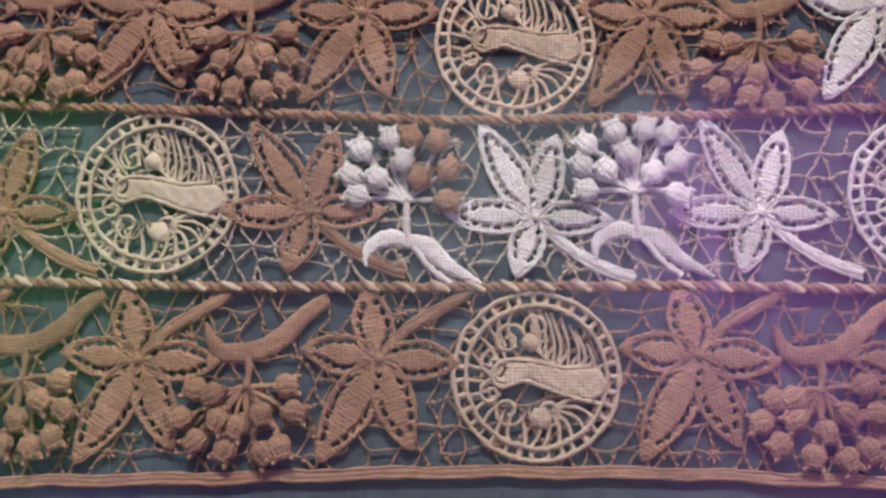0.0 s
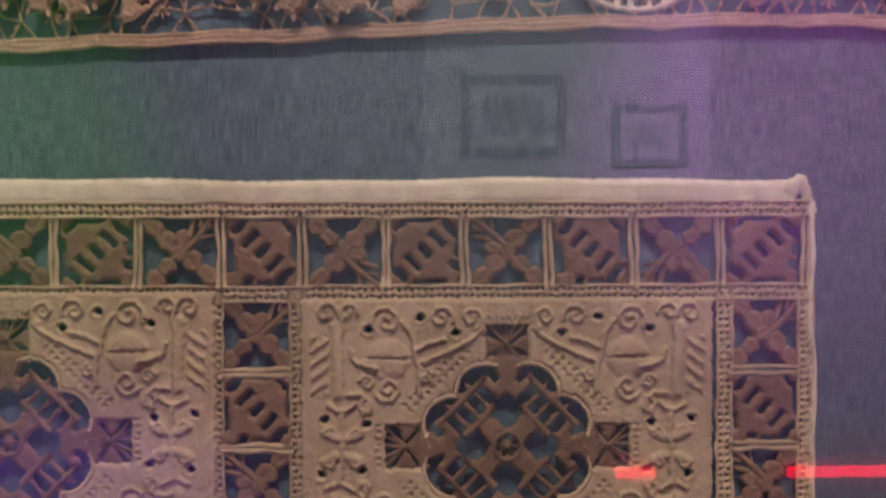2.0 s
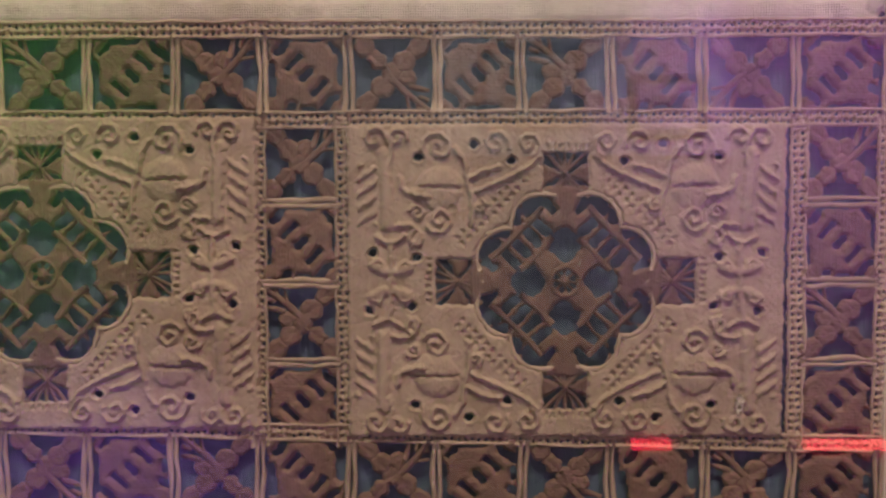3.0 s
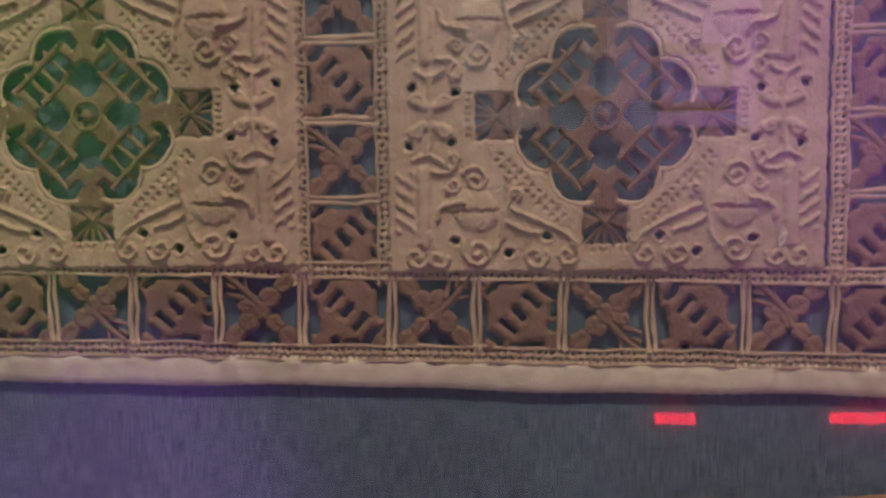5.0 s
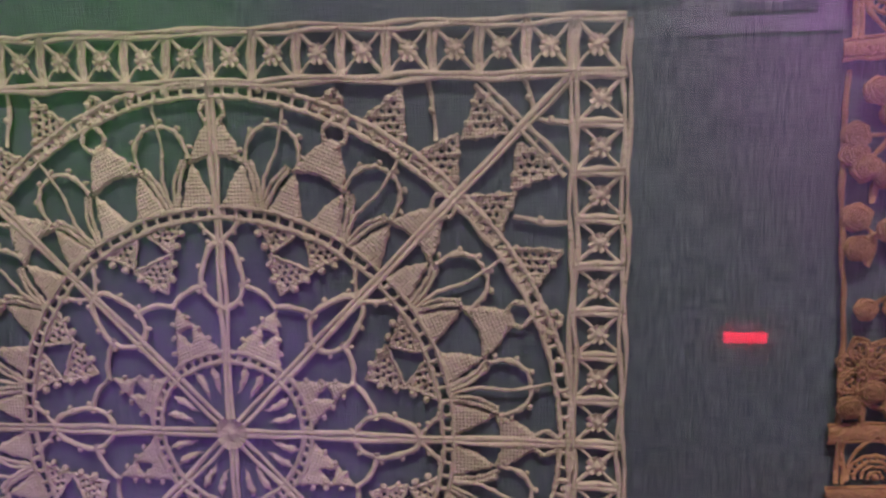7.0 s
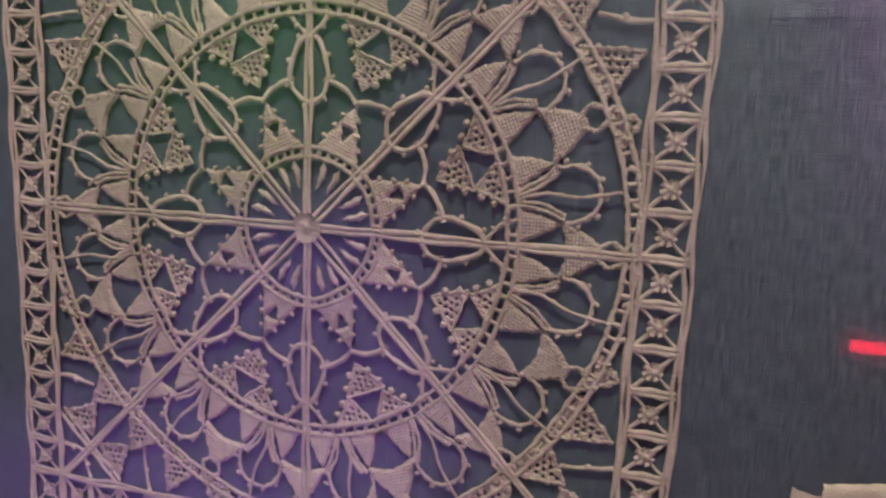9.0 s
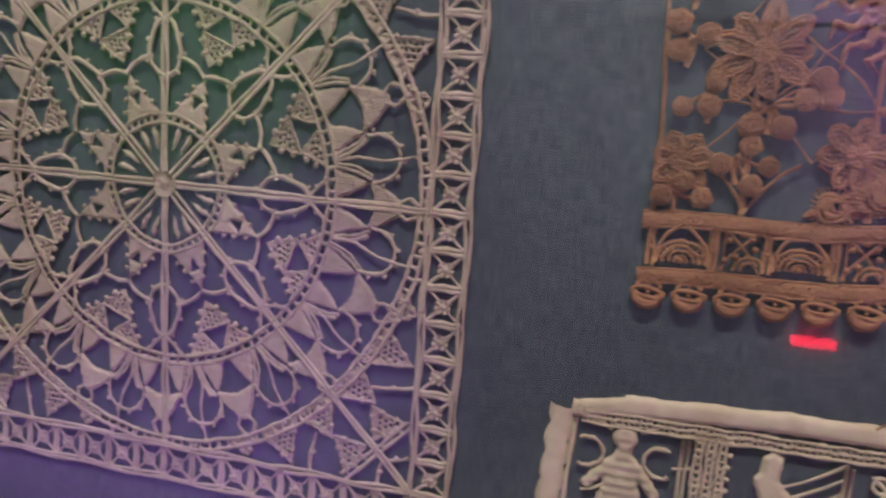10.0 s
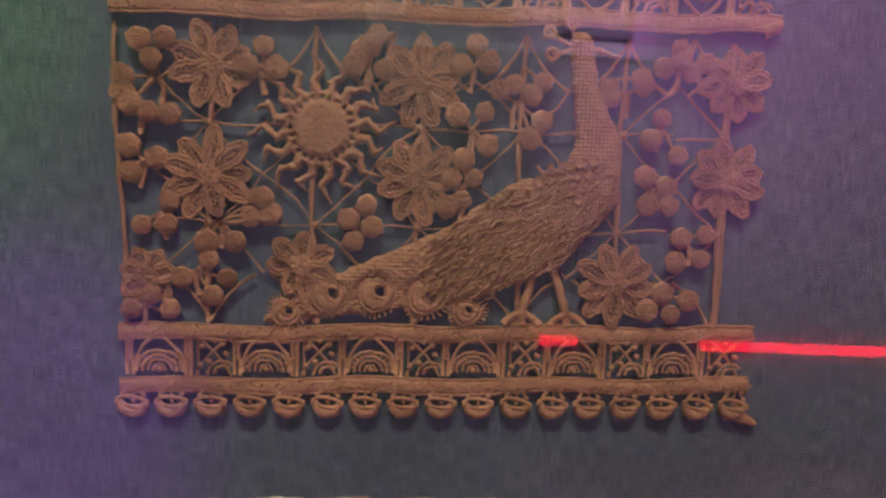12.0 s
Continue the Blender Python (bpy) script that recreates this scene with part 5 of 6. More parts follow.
def peacock_panel():
    f = thing("crochet_panel", 0, 0, "rust-brown crochet lace panel with sun and flowers", "lace")
    L, R = 0.1475, 0.3265
    # bands
    for v0, label in ((1.3070, "plain band"), (1.3940, "plain band"), (1.2917, "plain band"), (1.4075, "plain band")):
        g = Lace()
        path = [(L - 0.001 + (R - L) * i / 60, v0 - (0.0018 * (1 - i / 60)) + 0.5 * MM * math.sin(i * 0.35)) for i in range(61)]
        g.ribbon(path, [2.3 * MM], 1.0 * MM, 0.6 * MM, 6)
        for o in (-2.1, -1.25, -0.4, 0.45, 1.3, 2.1):
            g.tube([(u, v + (o + 0.15 * math.sin(u * 900 + o * 3)) * MM, (1.25 - 0.12 * abs(o)) * MM) for u, v in path], 0.36 * MM, 5)
        for k in range(85):
            u = L + (R - L) * (k + random.uniform(0.2, 0.8)) / 85
            v = v0 - 0.0018 * (1 - (u - L) / (R - L)) + random.uniform(-1.6, 1.6) * MM
            g.line((u, v), (u + 1.0 * MM, v + random.uniform(0.5, 1.0) * MM), 0.26 * MM, 1.6 * MM, 2, sides=4)
        part("band", g, M_RUST, f)
    # scroll borders above and below
    def shell():
        b = Lace()
        for r in (6.2, 4.6, 3.2, 1.8):
            b.tube([(x, y, 0.9 * MM) for x, y, _ in arc(0, -4.8 * MM, r * MM, -5, 185, 16)], (0.5 if r > 4 else 0.42) * MM)
        for k in range(11):
            a = radians(8 + 16.4 * k)
            b.line((4.0 * MM * math.cos(a), (-4.8 + 4.0 * math.sin(a)) * MM), (6.2 * MM * math.cos(a), (-4.8 + 6.2 * math.sin(a)) * MM), 0.32 * MM, 0.9 * MM, sides=4)
        for s in (1, -1):
            b.line((0, 6.5 * MM), (s * 6.6 * MM, -5.5 * MM), 0.5 * MM, 1.1 * MM, 5, s * 0.16)
            for o in (7.2, 8.6):
                b.line((s * o * MM, -6.5 * MM), (s * o * MM, 6.5 * MM), 0.6 * MM, 0.9 * MM, 3, 0, 0.02)
            b.knob(s * 7.9 * MM, -1.0 * MM, 0.7 * MM)
        b.knob(0, -4.6 * MM, 1.0 * MM)
        return b.mesh("shell_scroll")
    def lattice():
        b = Lace()
        for s in (1, -1):
            b.line((-5 * MM, 6 * MM * s), (5 * MM, -6 * MM * s), 0.45 * MM, 0.9 * MM, 4, 0.05)
        for x, y in ((-3, 2.5), (-1, -2), (2.6, 3.2), (3.6, 0.4), (-3.6, -3.2), (0.4, 4.4)):
            b.knob(x * MM, y * MM, 1.0 * MM, 0.9 * MM)
        for r in (2.2, 3.8):
            b.tube(arc(2.5 * MM, -5.5 * MM, r * MM, 40, 180, 10, 0.9 * MM), 0.5 * MM)
        b.line((-4 * MM, -6 * MM), (-4 * MM, 6 * MM), 0.4 * MM, 0.8 * MM, 3)
        return b.mesh("knot_lattice")
    for v in (1.2990, 1.4002):
        for k in range(6):
            u = 0.1572 + 0.0291 * k
            part("shell_scroll", once("shell", shell), M_RUST, f, m=at(u, v + 0.0002 * k, 0, 180 if v > 1.35 else 0) @ Matrix.Diagonal((1, 1, 0.9, 1)))
            if u + 0.0146 < R - 0.002:
                part("knot_lattice", once("lattice", lattice), M_RUST, f, m=at(u + 0.0146, v + 0.0002 * k) @ Matrix.Diagonal((1, 1, 0.95, 1)))
    # picot edging of small cups
    def cup():
        b = Lace()
        b.ribbon([(x, y) for x, y, _ in arc(0, 1.9 * MM, 3.6 * MM, 186, 354, 14)], [0.5 * MM, 1.5 * MM, 1.9 * MM, 1.9 * MM, 1.5 * MM, 0.5 * MM], 1.8 * MM, 0.8 * MM, 6)
        b.tube([(-4.3 * MM, 1.2 * MM, 1.6 * MM), (-2.2 * MM, 0.4 * MM, 2.2 * MM), (0, 0.2 * MM, 2.3 * MM), (2.2 * MM, 0.4 * MM, 2.2 * MM), (4.3 * MM, 1.2 * MM, 1.6 * MM)], 0.55 * MM)
        b.tube([(-4.3 * MM, 1.4 * MM, 1.2 * MM), (-2.4 * MM, 2.5 * MM, 1.0 * MM), (0, 2.8 * MM, 1.0 * MM), (2.4 * MM, 2.5 * MM, 1.0 * MM), (4.3 * MM, 1.4 * MM, 1.2 * MM)], 0.6 * MM)
        for s in (1, -1):
            b.tube([(s * 3.2 * MM, 3.0 * MM, 1 * MM), (s * 2.0 * MM, 4.6 * MM, 1 * MM), (s * 3.4 * MM, 6.0 * MM, 1 * MM)], 0.6 * MM)
        b.line((0, 1 * MM), (0, 5.5 * MM), 0.5 * MM, 0.8 * MM, 3)
        for x in (-1.4, 0, 1.4):
            b.knob(x * MM, -2.3 * MM, 0.7 * MM, 1.0 * MM)
        return b.mesh("picot_cup")
    for k in range(17):
        part("picot_cup", once("cup", cup), M_RUST, f, m=at(0.1495 + 0.01075 * k, 1.2842 + 0.00003 * k, 0, random.uniform(-6, 6)))
    tail_end = Lace()
    tail_end.ribbon([(0.3215, 1.2845), (0.3255, 1.2815), (0.329, 1.280)], [2.2 * MM, 1.8 * MM, 0.8 * MM], 1.2 * MM, 0.6 * MM)
    tail_end.ribbon([(0.3205, 1.3922), (0.3235, 1.3935), (0.3255, 1.3945)], [2.4 * MM, 2.0 * MM, 1.0 * MM], 1.2 * MM, 0.8 * MM)
    part("loose_end", tail_end, M_RUST, f)
    # grid of ground bars with star crossings
    g = Lace()
    cross_u = (0.1715, 0.1995, 0.2275, 0.2555, 0.2835, 0.3125)
    for i, u in enumerate(cross_u):
        g.tube([(x, y, 0.8 * MM) for x, y, _ in curve([(u, 1.3885), (u + random.uniform(-1, 1) * MM, 1.363), (u + random.uniform(-1, 1) * MM, 1.336), (u + (0.001 if i % 2 else -0.001), 1.3085)], 6)], 0.72 * MM)
        for v in (1.363, 1.336):
            for su in ((1, -1) if i < 5 else (-1,)):
                for sv in (1, -1):
                    g.line((u, v), (u + su * 14 * MM, v + sv * 13.5 * MM), 0.32 * MM, 0.6 * MM, 5, random.uniform(-0.08, 0.08), sides=5)
            for s in ((1, -1) if i < 5 else (-1,)):
                g.line((u, v), (u + s * 14 * MM, v + random.uniform(-1, 1) * MM), 0.34 * MM, 0.6 * MM, 4, random.uniform(-0.05, 0.05), sides=5)
            g.knob(u, v, 1.2 * MM, 0.8 * MM)
        for s in ((1, -1) if i < 5 else (-1,)):
            g.line((u, 1.388), (u + s * 12 * MM, 1.374), 0.5 * MM, 0.6 * MM, 4, -s * 0.08, sides=5)
            g.line((u, 1.309), (u + s * 12 * MM, 1.322), 0.5 * MM, 0.6 * MM, 4, s * 0.08, sides=5)
    for u0, u1 in ((L + 0.0002, L + 0.0012), (0.3125, 0.3142)):
        g.tube([(x, y, 0.8 * MM) for x, y, _ in curve([(u0, 1.388), (u0 - 0.0005, 1.362), (u1, 1.335), (u1, 1.307)], 8)], 0.6 * MM)
    part("ground_bars", g, M_RUST, f, "thin rust bars", kind="stuff")
    # flowers
    for u, v, size, count, turn in ((0.1725, 1.3775, 11.5, 8, 20), (0.1712, 1.3490, 12.5, 9, 5), (0.2270, 1.3755, 12.0, 9, 90), (0.2270, 1.3490, 12.0, 9, 80), (0.2840, 1.3215, 12.0, 9, 70), (0.3140, 1.3780, 10.5, 8, 10), (0.3135, 1.3515, 11.5, 9, 60), (0.1960, 1.3250, 9.5, 7, 30), (0.1545, 1.3210, 8.0, 7, 60)):
        crochet_flower(f, u, v, size, count, turn)
    # button fruits on stalks
    stalk = Lace()
    for (u, v), fruits in (((0.157, 1.3795), ((-3, 4), (3.5, 4.5), (0, -1))), ((0.1855, 1.3775), ((-4, 0), (3.5, 0), (0.5, 5.5))), ((0.2135, 1.3790), ((-4, 0), (4, -1), (0, 5))), ((0.2420, 1.3800), ((-4, 0), (3.5, 1), (0, 5.5))), ((0.2975, 1.3815), ((-4, 0), (4, -1), (0, 5))),
                           ((0.1555, 1.366), ((-6, 4), (0.5, -1), (6, -1.5))), ((0.1545, 1.352), ((-4, 4), (-3.5, -3), (3.5, 1))), ((0.158, 1.338), ((-4.5, -3), (2.0, -2.5), (3, 3.5))), ((0.1745, 1.336), ((-4, -5), (3.5, -5), (8, 2), (13, 3), (11, 7))), ((0.168, 1.323), ((3, 3), (-4, -2), (8, -2), (4, -7))),
                           ((0.1535, 1.313), ((-3, -1), (2, 3), (7, -1))), ((0.2415, 1.363), ((-4, 4), (3.5, 5), (4.5, -4), (-2, -8))), ((0.2385, 1.345), ((-2, 5), (4, 5), (-3, -3), (1, -1))), ((0.2105, 1.341), ((-2, -3), (3, 1), (4.5, -5), (-0.5, -9))), ((0.2535, 1.371), ((-5, 3), (4, 2), (7, -5), (4, -10))),
                           ((0.2805, 1.3775), ((-2, -2), (7, 1))), ((0.294, 1.366), ((0, 2), (-3, -4), (5, -8))), ((0.2915, 1.350), ((-1, 2), (5, -1), (0, -6), (6, -6))), ((0.303, 1.334), ((-1, 1), (6, 2), (5, -5), (-2, -6))), ((0.2995, 1.318), ((-2, 1), (6, -1), (-6, -4), (1, -5))), ((0.2555, 1.3795), ((-3, -4), (5, -3))), ((0.284, 1.3745), ((4, 2), (-5, -1))), ((0.1585, 1.374), ((-9, 0), (-7, -7))), ((0.2205, 1.3875), ((-5, 0), (-9, -5))), ((0.302, 1.389), ((-4, -5), (3, -6)))):
        for x, y in fruits:
            stalk.line((u, v), (u + x * MM, v + y * MM), 0.5 * MM, 0.8 * MM, 3, random.uniform(-0.1, 0.1))
            part("button", ball_mesh(), M_RUST, f, m=at(u + x * MM, v + y * MM, random.uniform(0.0, 1.0) * MM, random.uniform(0, 360)) @ Matrix.Scale(random.uniform(0.82, 1.05), 4))
        stalk.line((u, v), (u + random.uniform(-2, 2) * MM, v - 7 * MM), 0.8 * MM, 0.7 * MM, 4, random.uniform(-0.15, 0.15))
    part("stalks", stalk, M_RUST, f, kind="stuff")
    # the sun: a padded plain disc with wavy rays
    c = (0.2012, 1.3620)
    s = Lace()
    rays = []
    for k in range(16):
        a = radians(360 / 16 * k + 4)
        long = random.uniform(20, 23.0) if k % 2 == 0 else random.uniform(15.0, 18.5)
        p = [(r * math.cos(a) - w * math.sin(a), r * math.sin(a) + w * math.cos(a)) for r, w in ((8.4, 0), (12.2, 1.7), (15.4, -1.4), (long, 1.5))]
        for (x0, y0), (x1, y1), r0, r1 in zip(p, p[1:], (1.6, 1.05, 0.8), (1.05, 0.8, 0.3)):
            rays.append(d_capsule((x0 * MM, y0 * MM), (x1 * MM, y1 * MM), r0 * MM, r1 * MM))
    dots = [d_circle(8.2 * MM * math.cos(2 * math.pi * k / 24), 8.2 * MM * math.sin(2 * math.pi * k / 24), 0.42 * MM) for k in range(24)]
    s.sheet(minus(join(d_circle(0, 0, 10.2 * MM), *rays), *dots), -21 * MM, 21 * MM, -21 * MM, 21 * MM, 0.4 * MM,
            lambda U, V, D: 1.7 * MM * np.sqrt(np.clip(-D / (1.6 * MM), 0, 1)) + 0.9 * MM * np.clip(1 - np.hypot(U, V) / (9 * MM), 0, 1) ** 0.5 + 0.8 * MM + 0.14 * MM * np.sin(U / (0.33 * MM)) * np.sin(V / (0.30 * MM)))
    part("sun", s, M_RUST, f, "padded rust sun disc with wavy rays", at(*c, 0.4 * MM))
    # the bird-shaped motif, a plain padded form
    def p(x, y):
        return (x * MM, y * MM)
    body = [d_capsule(p(270.6, 1387), p(272.5, 1375), 3.2 * MM, 3.6 * MM), d_capsule(p(272.5, 1375), p(276.8, 1360), 3.6 * MM, 6.2 * MM), d_capsule(p(276.8, 1360), p(274.5, 1347), 6.2 * MM, 8.8 * MM),
            d_capsule(p(274.5, 1347), p(260, 1337), 8.8 * MM, 13.5 * MM), d_capsule(p(260, 1337), p(240, 1326), 13.5 * MM, 11.0 * MM), d_capsule(p(240, 1326), p(208, 1317), 11.0 * MM, 6.2 * MM), d_capsule(p(208, 1317), p(186, 1309.5), 6.2 * MM, 0.8 * MM),
            d_capsule(p(274, 1385.5), p(281, 1384), 1.1 * MM, 0.5 * MM)]
    eyes = ((191.5, 1311.6, 3.6), (203.2, 1316.4, 4.7), (216.3, 1316.8, 4.9), (230.0, 1316.4, 4.9), (241.5, 1312.4, 3.7))
    form = minus(join(*body), *[d_circle(x * MM, y * MM, r * 1.0 * MM) for x, y, r in eyes])

    def plumage(U, V, D):
        base = 2.4 * MM * np.sqrt(np.clip(-D / (3.5 * MM), 0, 1)) + 0.9 * MM
        neck = 0.09 * MM * np.sin(V / (0.17 * MM)) * np.sin(U / (0.2 * MM)) * (V > 1.345)
        tuft = 0.35 * MM * np.abs(np.sin((U * 0.85 - V * 0.5) / (0.62 * MM) + 1.3 * np.sin((U + V) / (2.1 * MM)))) * (V <= 1.352) * (U > 0.225)
        lace = -0.9 * MM * np.clip(np.sin(U / (0.50 * MM) + 2 * np.sin(V / (3.1 * MM))) * np.sin(V / (0.50 * MM)) * 2.2 - 1.1, 0, 1) * (U <= 0.245)
        return base + neck + tuft + lace
    b = Lace()
    b.sheet(form, 0.182, 0.2880, 1.306, 1.3925, 0.42 * MM, plumage)
    bird = part("bird_motif", b, M_RUST_KNIT, f, "plain padded crochet form with long trailing end")
    for x, y, r in eyes:
        e = Lace()
        # an almond-shaped padded ring round a small dark hollow, open to one side, with a fringe
        almond = lambda t, q: (q * r * MM * math.cos(t) * (1 + 0.20 * math.cos(t - 0.7)), q * 0.9 * r * MM * math.sin(t) * (1 - 0.12 * math.cos(t)))
        e.sheet(minus(d_poly([almond(t, 1.0) for t in np.linspace(0, 2 * math.pi, 25)[:-1]]), d_capsule((0.28 * r * MM, 0.15 * r * MM), (0.42 * r * MM, 0.42 * r * MM), 0.27 * r * MM, 0.16 * r * MM)), -1.5 * r * MM, 1.5 * r * MM, -1.5 * r * MM, 1.5 * r * MM, 0.36 * MM,
                lambda U, V, D: 1.5 * MM * np.sqrt(np.clip(-D / (1.1 * MM), 0, 1)) + 0.9 * MM)
        e.tube([(*almond(t, 1.04), 1.6 * MM) for t in np.linspace(0, 2 * math.pi, 25)[:-1]], 0.42 * MM, 6, True)
        e.tube(arc(0.30 * r * MM, 0.22 * r * MM, r * 0.40 * MM, 60, 300, 12, 2.3 * MM), 0.42 * MM, 6)
        for k in range(26):
            t = 2 * math.pi * k / 26
            a, b = almond(t, 1.02), almond(t, 1.0 + 2.4 / r)
            e.line(a, b, 0.27 * MM, 1.1 * MM, 2, 0.05, sides=4)
        part("tail_ring", e, M_RUST, f, m=at(x * MM, y * MM, 0.3 * MM, random.uniform(-15, 15)))
    curls = Lace()
    for i in range(5):
        for j in range(4):
            u, v = 0.2615 + i * 0.0034 - j * 0.0012, 1.3535 - j * 0.0036 + i * 0.0006
            curls.tube(arc(u, v, 1.5 * MM, 150, 400, 8, 3.6 * MM), 0.6 * MM, 6)
    for i in range(1500):
        t = random.random()
        u, v = 0.276 - 0.050 * t + random.uniform(-8, 8) * MM, 1.343 - 0.0200 * t + random.uniform(-12, 12) * MM
        if join(*body)(np.array([u]), np.array([v]))[0] < -1.0 * MM and u > 0.2315 and v > 1.3195:
            a = radians(214 + random.uniform(-22, 30))
            curls.line((u, v), (u + 4.2 * MM * math.cos(a), v + 4.2 * MM * math.sin(a)), [0.34 * MM, 0.36 * MM, 0.32 * MM, 0.22 * MM], random.uniform(2.6, 4.2) * MM, 3, random.uniform(-0.25, 0.25), sides=4)
    part("fringe", curls, M_RUST, f, "loose looped crochet pile", kind="stuff")
    legs = Lace()
    for u0, u1 in ((0.2605, 0.2575), (0.2660, 0.2705)):
        legs.tube([(x, y, 1.0 * MM) for x, y, _ in curve([(u0, 1.326), ((u0 + u1) / 2, 1.318), (u1, 1.311)], 5)], 1.3 * MM)
        for s in (-1, 0, 1):
            legs.line((u1, 1.3125), (u1 + s * 5 * MM, 1.3092), 1.1 * MM, 1.2 * MM, 3, s * 0.1)
    for k, (du, dv) in enumerate(((-8, 3.5), (-7, -2.0), (-2, 6.0))):
        legs.line((0.2695, 1.386), (0.2695 + du * MM, 1.386 + dv * MM), 0.5 * MM, 1.0 * MM, 3, 0.05)
        legs.tube(arc(0.2695 + du * MM, 1.386 + dv * MM, 1.4 * MM, 0, 340, 10, 1.2 * MM), 0.6 * MM, 6, True)
    part("stay_bars", legs, M_RUST, f)
    # the panel hangs a little out of square
    f.matrix_world = at(0.1513, 1.345, 0.5 * MM) @ at(0, 0, 0, 1.2) @ Matrix.Diagonal((1.022, 1.0, 1.022, 1.0)) @ at(0.150, 1.345).inverted()
    return f


peacock_panel()


# ---------------------------------------------------------------- cream figured border below
def border_panel():
    f = thing("figured_border", 0, 0, "cream cutwork border with rosettes and rolled linen hem", "lace")
    U0, U1 = 0.1335, 0.372
    edge = lambda u: float(np.interp(u, (0.136, 0.152, 0.191, 0.225, 0.258, 0.285, 0.33, 0.37), (1.2500, 1.2532, 1.2552, 1.2556, 1.2562, 1.2564, 1.2564, 1.2562)))
    g = Lace()
    strip_cloth(g, 0.150, U1, lambda u: edge(u) - 6.2 * MM, lambda u: edge(u) + 0.25 * MM * math.sin(u * 300), 2 * MM, 1.2 * MM, 0.25 * MM)
    part("hem", g, M_CREAM_CLOTH, f, "cream rolled linen hem")
    loop = Lace()
    loop.tube([(x, y, 0.9 * MM) for x, y, _ in curve([(0.2145, 1.2540), (0.2165, 1.2562), (0.2200, 1.2560), (0.2235, 1.2545)], 5)], 0.28 * MM, 5)
    part("loose_thread", loop, M_RUST, f, "dark loose thread")
    c = Lace()
    strip_cloth(c, U0 + 0.002, 0.151, lambda u: edge(u) - 5.8 * MM, lambda u: edge(u) - 0.4 * MM, 1.5 * MM, 1.0 * MM, 0.3 * MM)
    part("hem_corner", c, M_CREAM, f, "worn brownish hem corner")
    part("hemstitch", hemstitch((U0 + 0.005, 1.2452), (U1, 1.2482), 140), M_CREAM, f, kind="stuff")
    s = Lace()
    s.ribbon([(0.1330 + 0.0006 * math.sin(v * 700) - (1.247 - v) * 0.06, v) for v in np.linspace(1.247, 1.17, 30)], [3.6 * MM], 1.2 * MM, 0.4 * MM)
    s.tube([(0.1372 - (1.247 - v) * 0.06, v, 1.0 * MM) for v in np.linspace(1.2445, 1.17, 30)], 0.7 * MM)
    part("side_hem", s, M_CREAM_CLOTH, f)
    # figures reduced to plain vase-like shapes, wheels and posts
    def vase():
        b = Lace()
        form = join(d_circle(0, 14.5 * MM, 3.6 * MM), d_capsule((0, 11 * MM), (0, 5 * MM), 2.2 * MM, 4.8 * MM), d_poly([(-4 * MM, 5 * MM), (4 * MM, 5 * MM), (11 * MM, -22 * MM), (-11 * MM, -22 * MM)]), d_capsule((-3 * MM, 7 * MM), (-9.5 * MM, -1 * MM), 1.8 * MM), d_capsule((3 * MM, 7 * MM), (9.5 * MM, -1 * MM), 1.8 * MM))
        b.sheet(form, -13 * MM, 13 * MM, -23 * MM, 19 * MM, 0.6 * MM, lambda U, V, D: 1.3 * MM * np.sqrt(np.clip(-D / (1.2 * MM), 0, 1)) + 0.25 * MM * np.sin(V / (0.45 * MM)) + 0.5 * MM)
        for k in (-1, 1):
            b.tube(arc(k * 10.5 * MM, 9 * MM, 4.6 * MM, 60 if k == 1 else 120, 300 if k == 1 else -120, 14, 0.8 * MM), 0.65 * MM)
            b.line((k * 4 * MM, 17 * MM), (k * 9 * MM, 19 * MM), 0.6 * MM)
            b.line((k * 14 * MM, 8 * MM), (k * 19 * MM, 9 * MM), 0.6 * MM)
        return b.mesh("vase_filling")
    def wheel():
        b = Lace()
        b.ladder([q[:2] for q in arc(0, 0, 10.2 * MM, 0, 356, 80)], 1.5 * MM, 3.0 * MM, 0.7 * MM, True, 1.0 * MM)
        b.tube(arc(0, 0, 5.2 * MM, 0, 348, 30, 1.0 * MM), 1.0 * MM, 6, True)
        for k in range(16):
            a = 2 * math.pi * k / 16
            b.knob(12.8 * MM * math.cos(a), 12.8 * MM * math.sin(a), 0.8 * MM)
            if k % 2:
                b.line((0, 0), (9 * MM * math.cos(a), 9 * MM * math.sin(a)), 0.55 * MM, 1.0 * MM, 2)
        for k in range(4):
            a = math.pi / 4 + k * math.pi / 2
            b.line((11.5 * MM * math.cos(a), 11.5 * MM * math.sin(a)), (18 * MM * math.cos(a), 17 * MM * math.sin(a)), 0.7 * MM, 0.8 * MM, 3)
            b.tube(arc(14.5 * MM * math.cos(a), 14 * MM * math.sin(a), 2.3 * MM, 0, 330, 12, 0.8 * MM), 0.55 * MM, 6, True)
        return b.mesh("wheel")
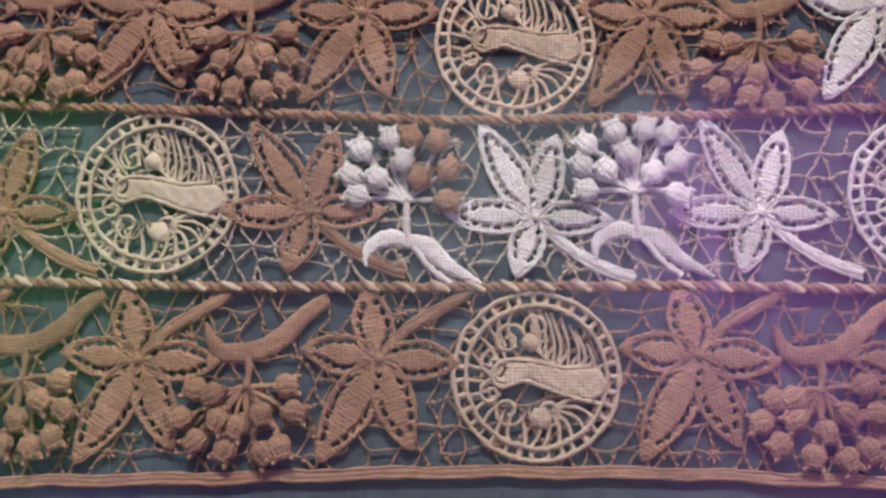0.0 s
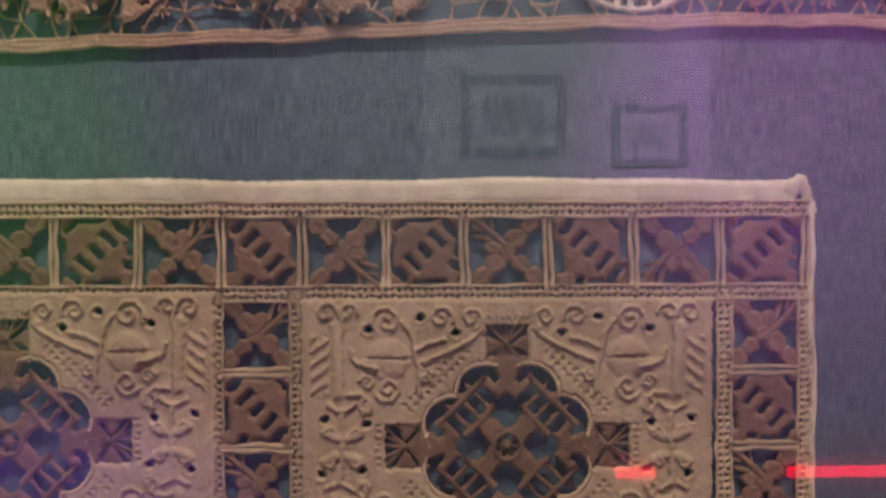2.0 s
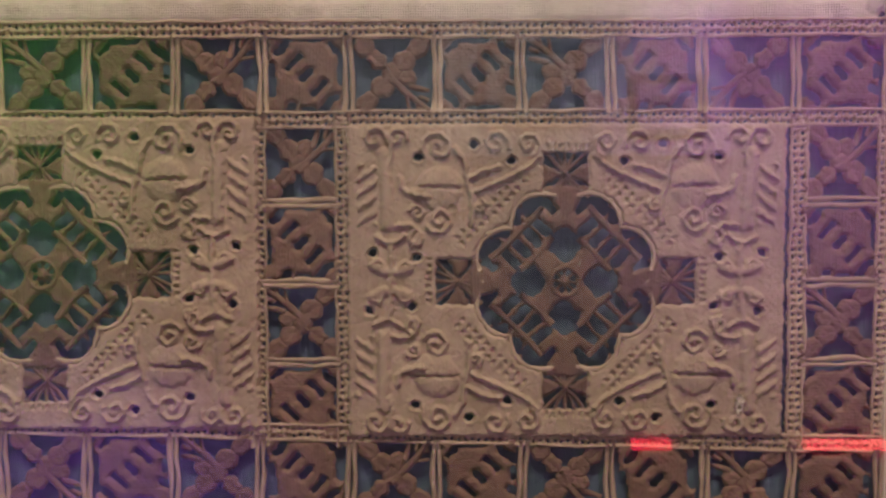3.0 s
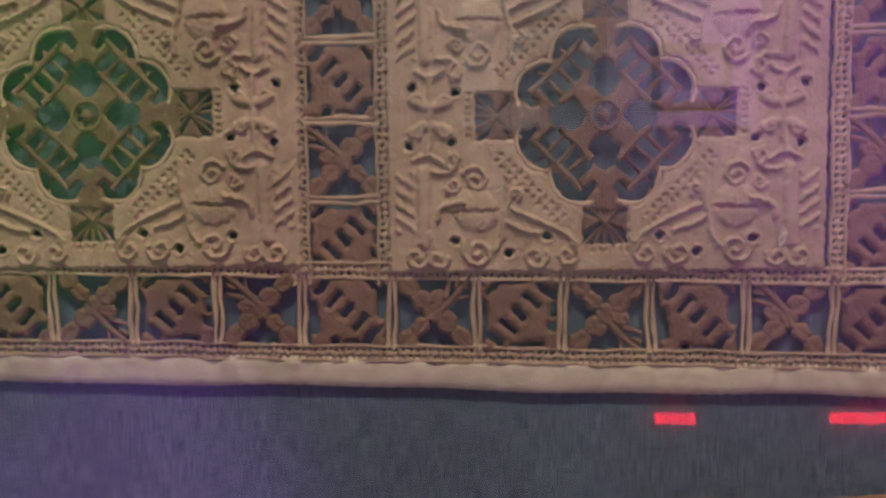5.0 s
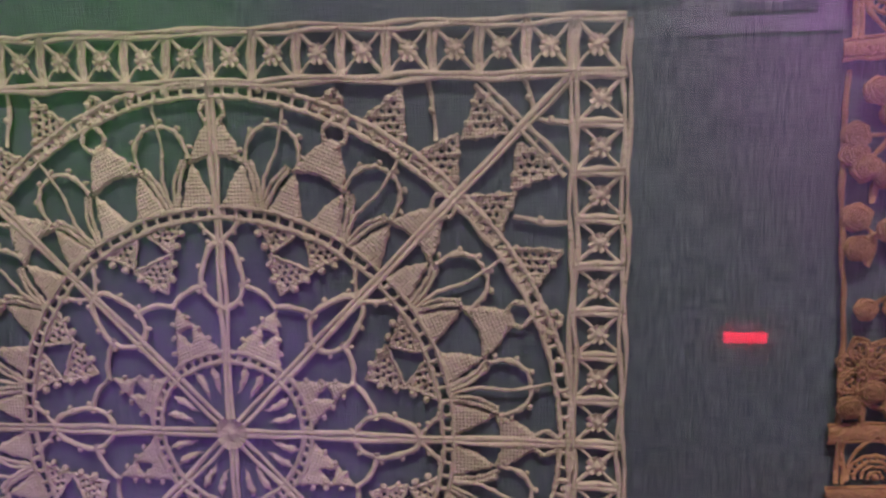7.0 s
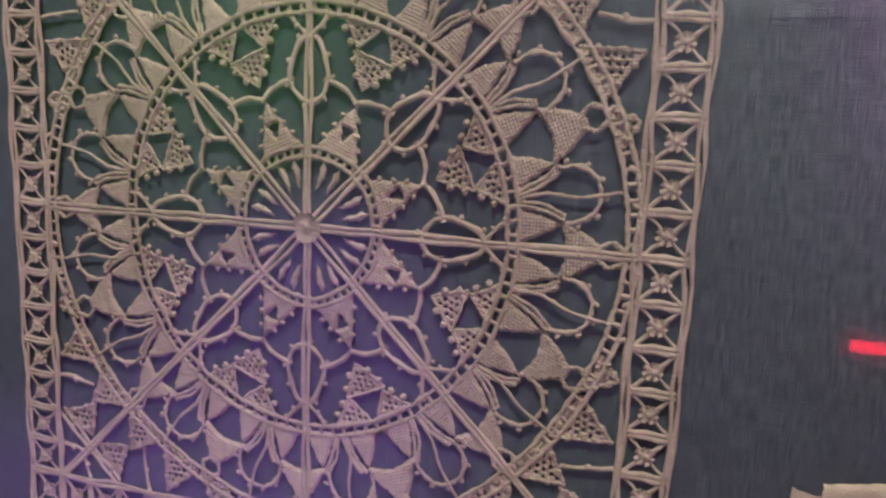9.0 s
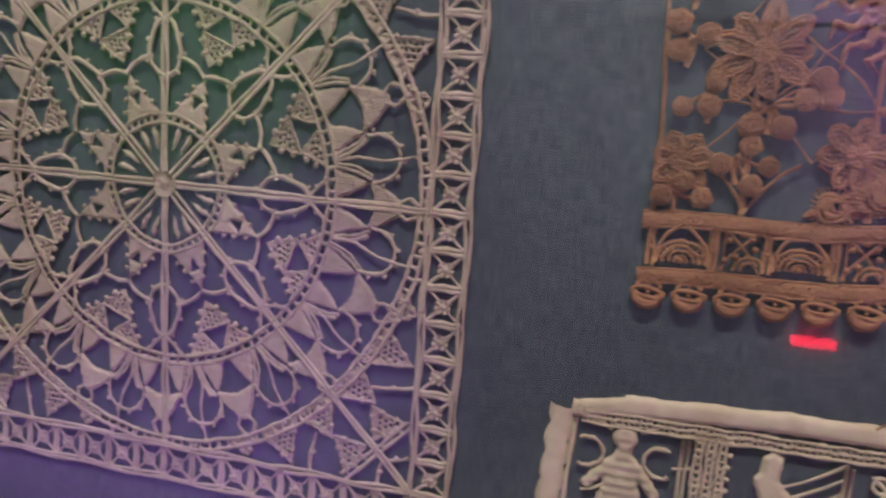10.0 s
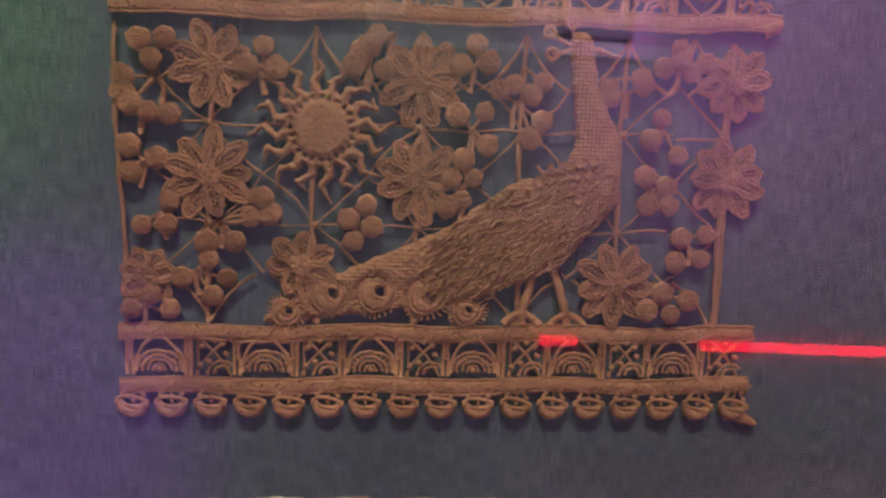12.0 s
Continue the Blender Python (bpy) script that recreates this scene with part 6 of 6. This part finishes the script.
    def post():
        b = Lace()
        for x in (-3.2, 0, 3.2):
            b.ladder([(x * MM, t * MM) for t in np.linspace(-10, 11, 20)], 0.9 * MM, 2.2 * MM, 0.55 * MM, False, 0.9 * MM)
        for k in range(6):
            b.knob(5.0 * MM, (-8 + 3.6 * k) * MM, 0.8 * MM)
        return b.mesh("post")
    def wing():
        b = Lace()
        form = join(d_capsule((-1 * MM, 15 * MM), (-2 * MM, 9 * MM), 2.8 * MM, 2.6 * MM), d_capsule((-2 * MM, 9 * MM), (6 * MM, -6 * MM), 3.4 * MM, 6.2 * MM), d_capsule((6 * MM, -6 * MM), (14 * MM, -15 * MM), 6.0 * MM, 2.5 * MM))
        b.sheet(form, -8 * MM, 18 * MM, -18 * MM, 19 * MM, 0.6 * MM, lambda U, V, D: 1.3 * MM * np.sqrt(np.clip(-D / (1.2 * MM), 0, 1)) + 0.2 * MM * np.sin((U + V) / (0.4 * MM)) + 0.5 * MM)
        for k in range(7):
            b.line(((1 + 2 * k) * MM, (8 - 3.2 * k) * MM), (17.5 * MM, (18 - 4.2 * k) * MM), 0.5 * MM, 0.8 * MM, 3, -0.04)
        return b.mesh("curved_filling")
    for k in range(2):
        u = 0.1515 + 0.1130 * k
        v = 1.2255
        part("vase_filling", once("vase", vase), M_CREAM_CLOTH, f, "plain narrow-waisted solid shape", at(u, v))
        part("post", once("post", post), M_CREAM, f, m=at(u + 0.0235, v + 0.0085))
        part("curved_filling", once("wing", wing), M_CREAM_CLOTH, f, "plain curved solid shape", at(u + 0.0410, v))
        part("wheel", once("wheel", wheel), M_CREAM, f, "round spoked openwork wheel", at(u + 0.0775, v + 0.0035))
        bars = Lace()
        for x in (0.0165, 0.0590, 0.0965):
            bars.double((u + x, 1.2425), (u + x, 1.175), 0.6 * MM, 0.7 * MM, 0.9 * MM, 8, 0.2)
        for x0, x1 in ((0.0175, 0.029), (0.085, 0.1), (-0.011, 0.0)):
            bars.line((u + x0, 1.206), (u + x1, 1.212), 0.55 * MM, 0.7 * MM, 4, 0.1)
            bars.line((u + x0, 1.222), (u + x1, 1.230), 0.55 * MM, 0.7 * MM, 4, -0.1)
        part("upright_bars", bars, M_CREAM, f)
    return f


border_panel()
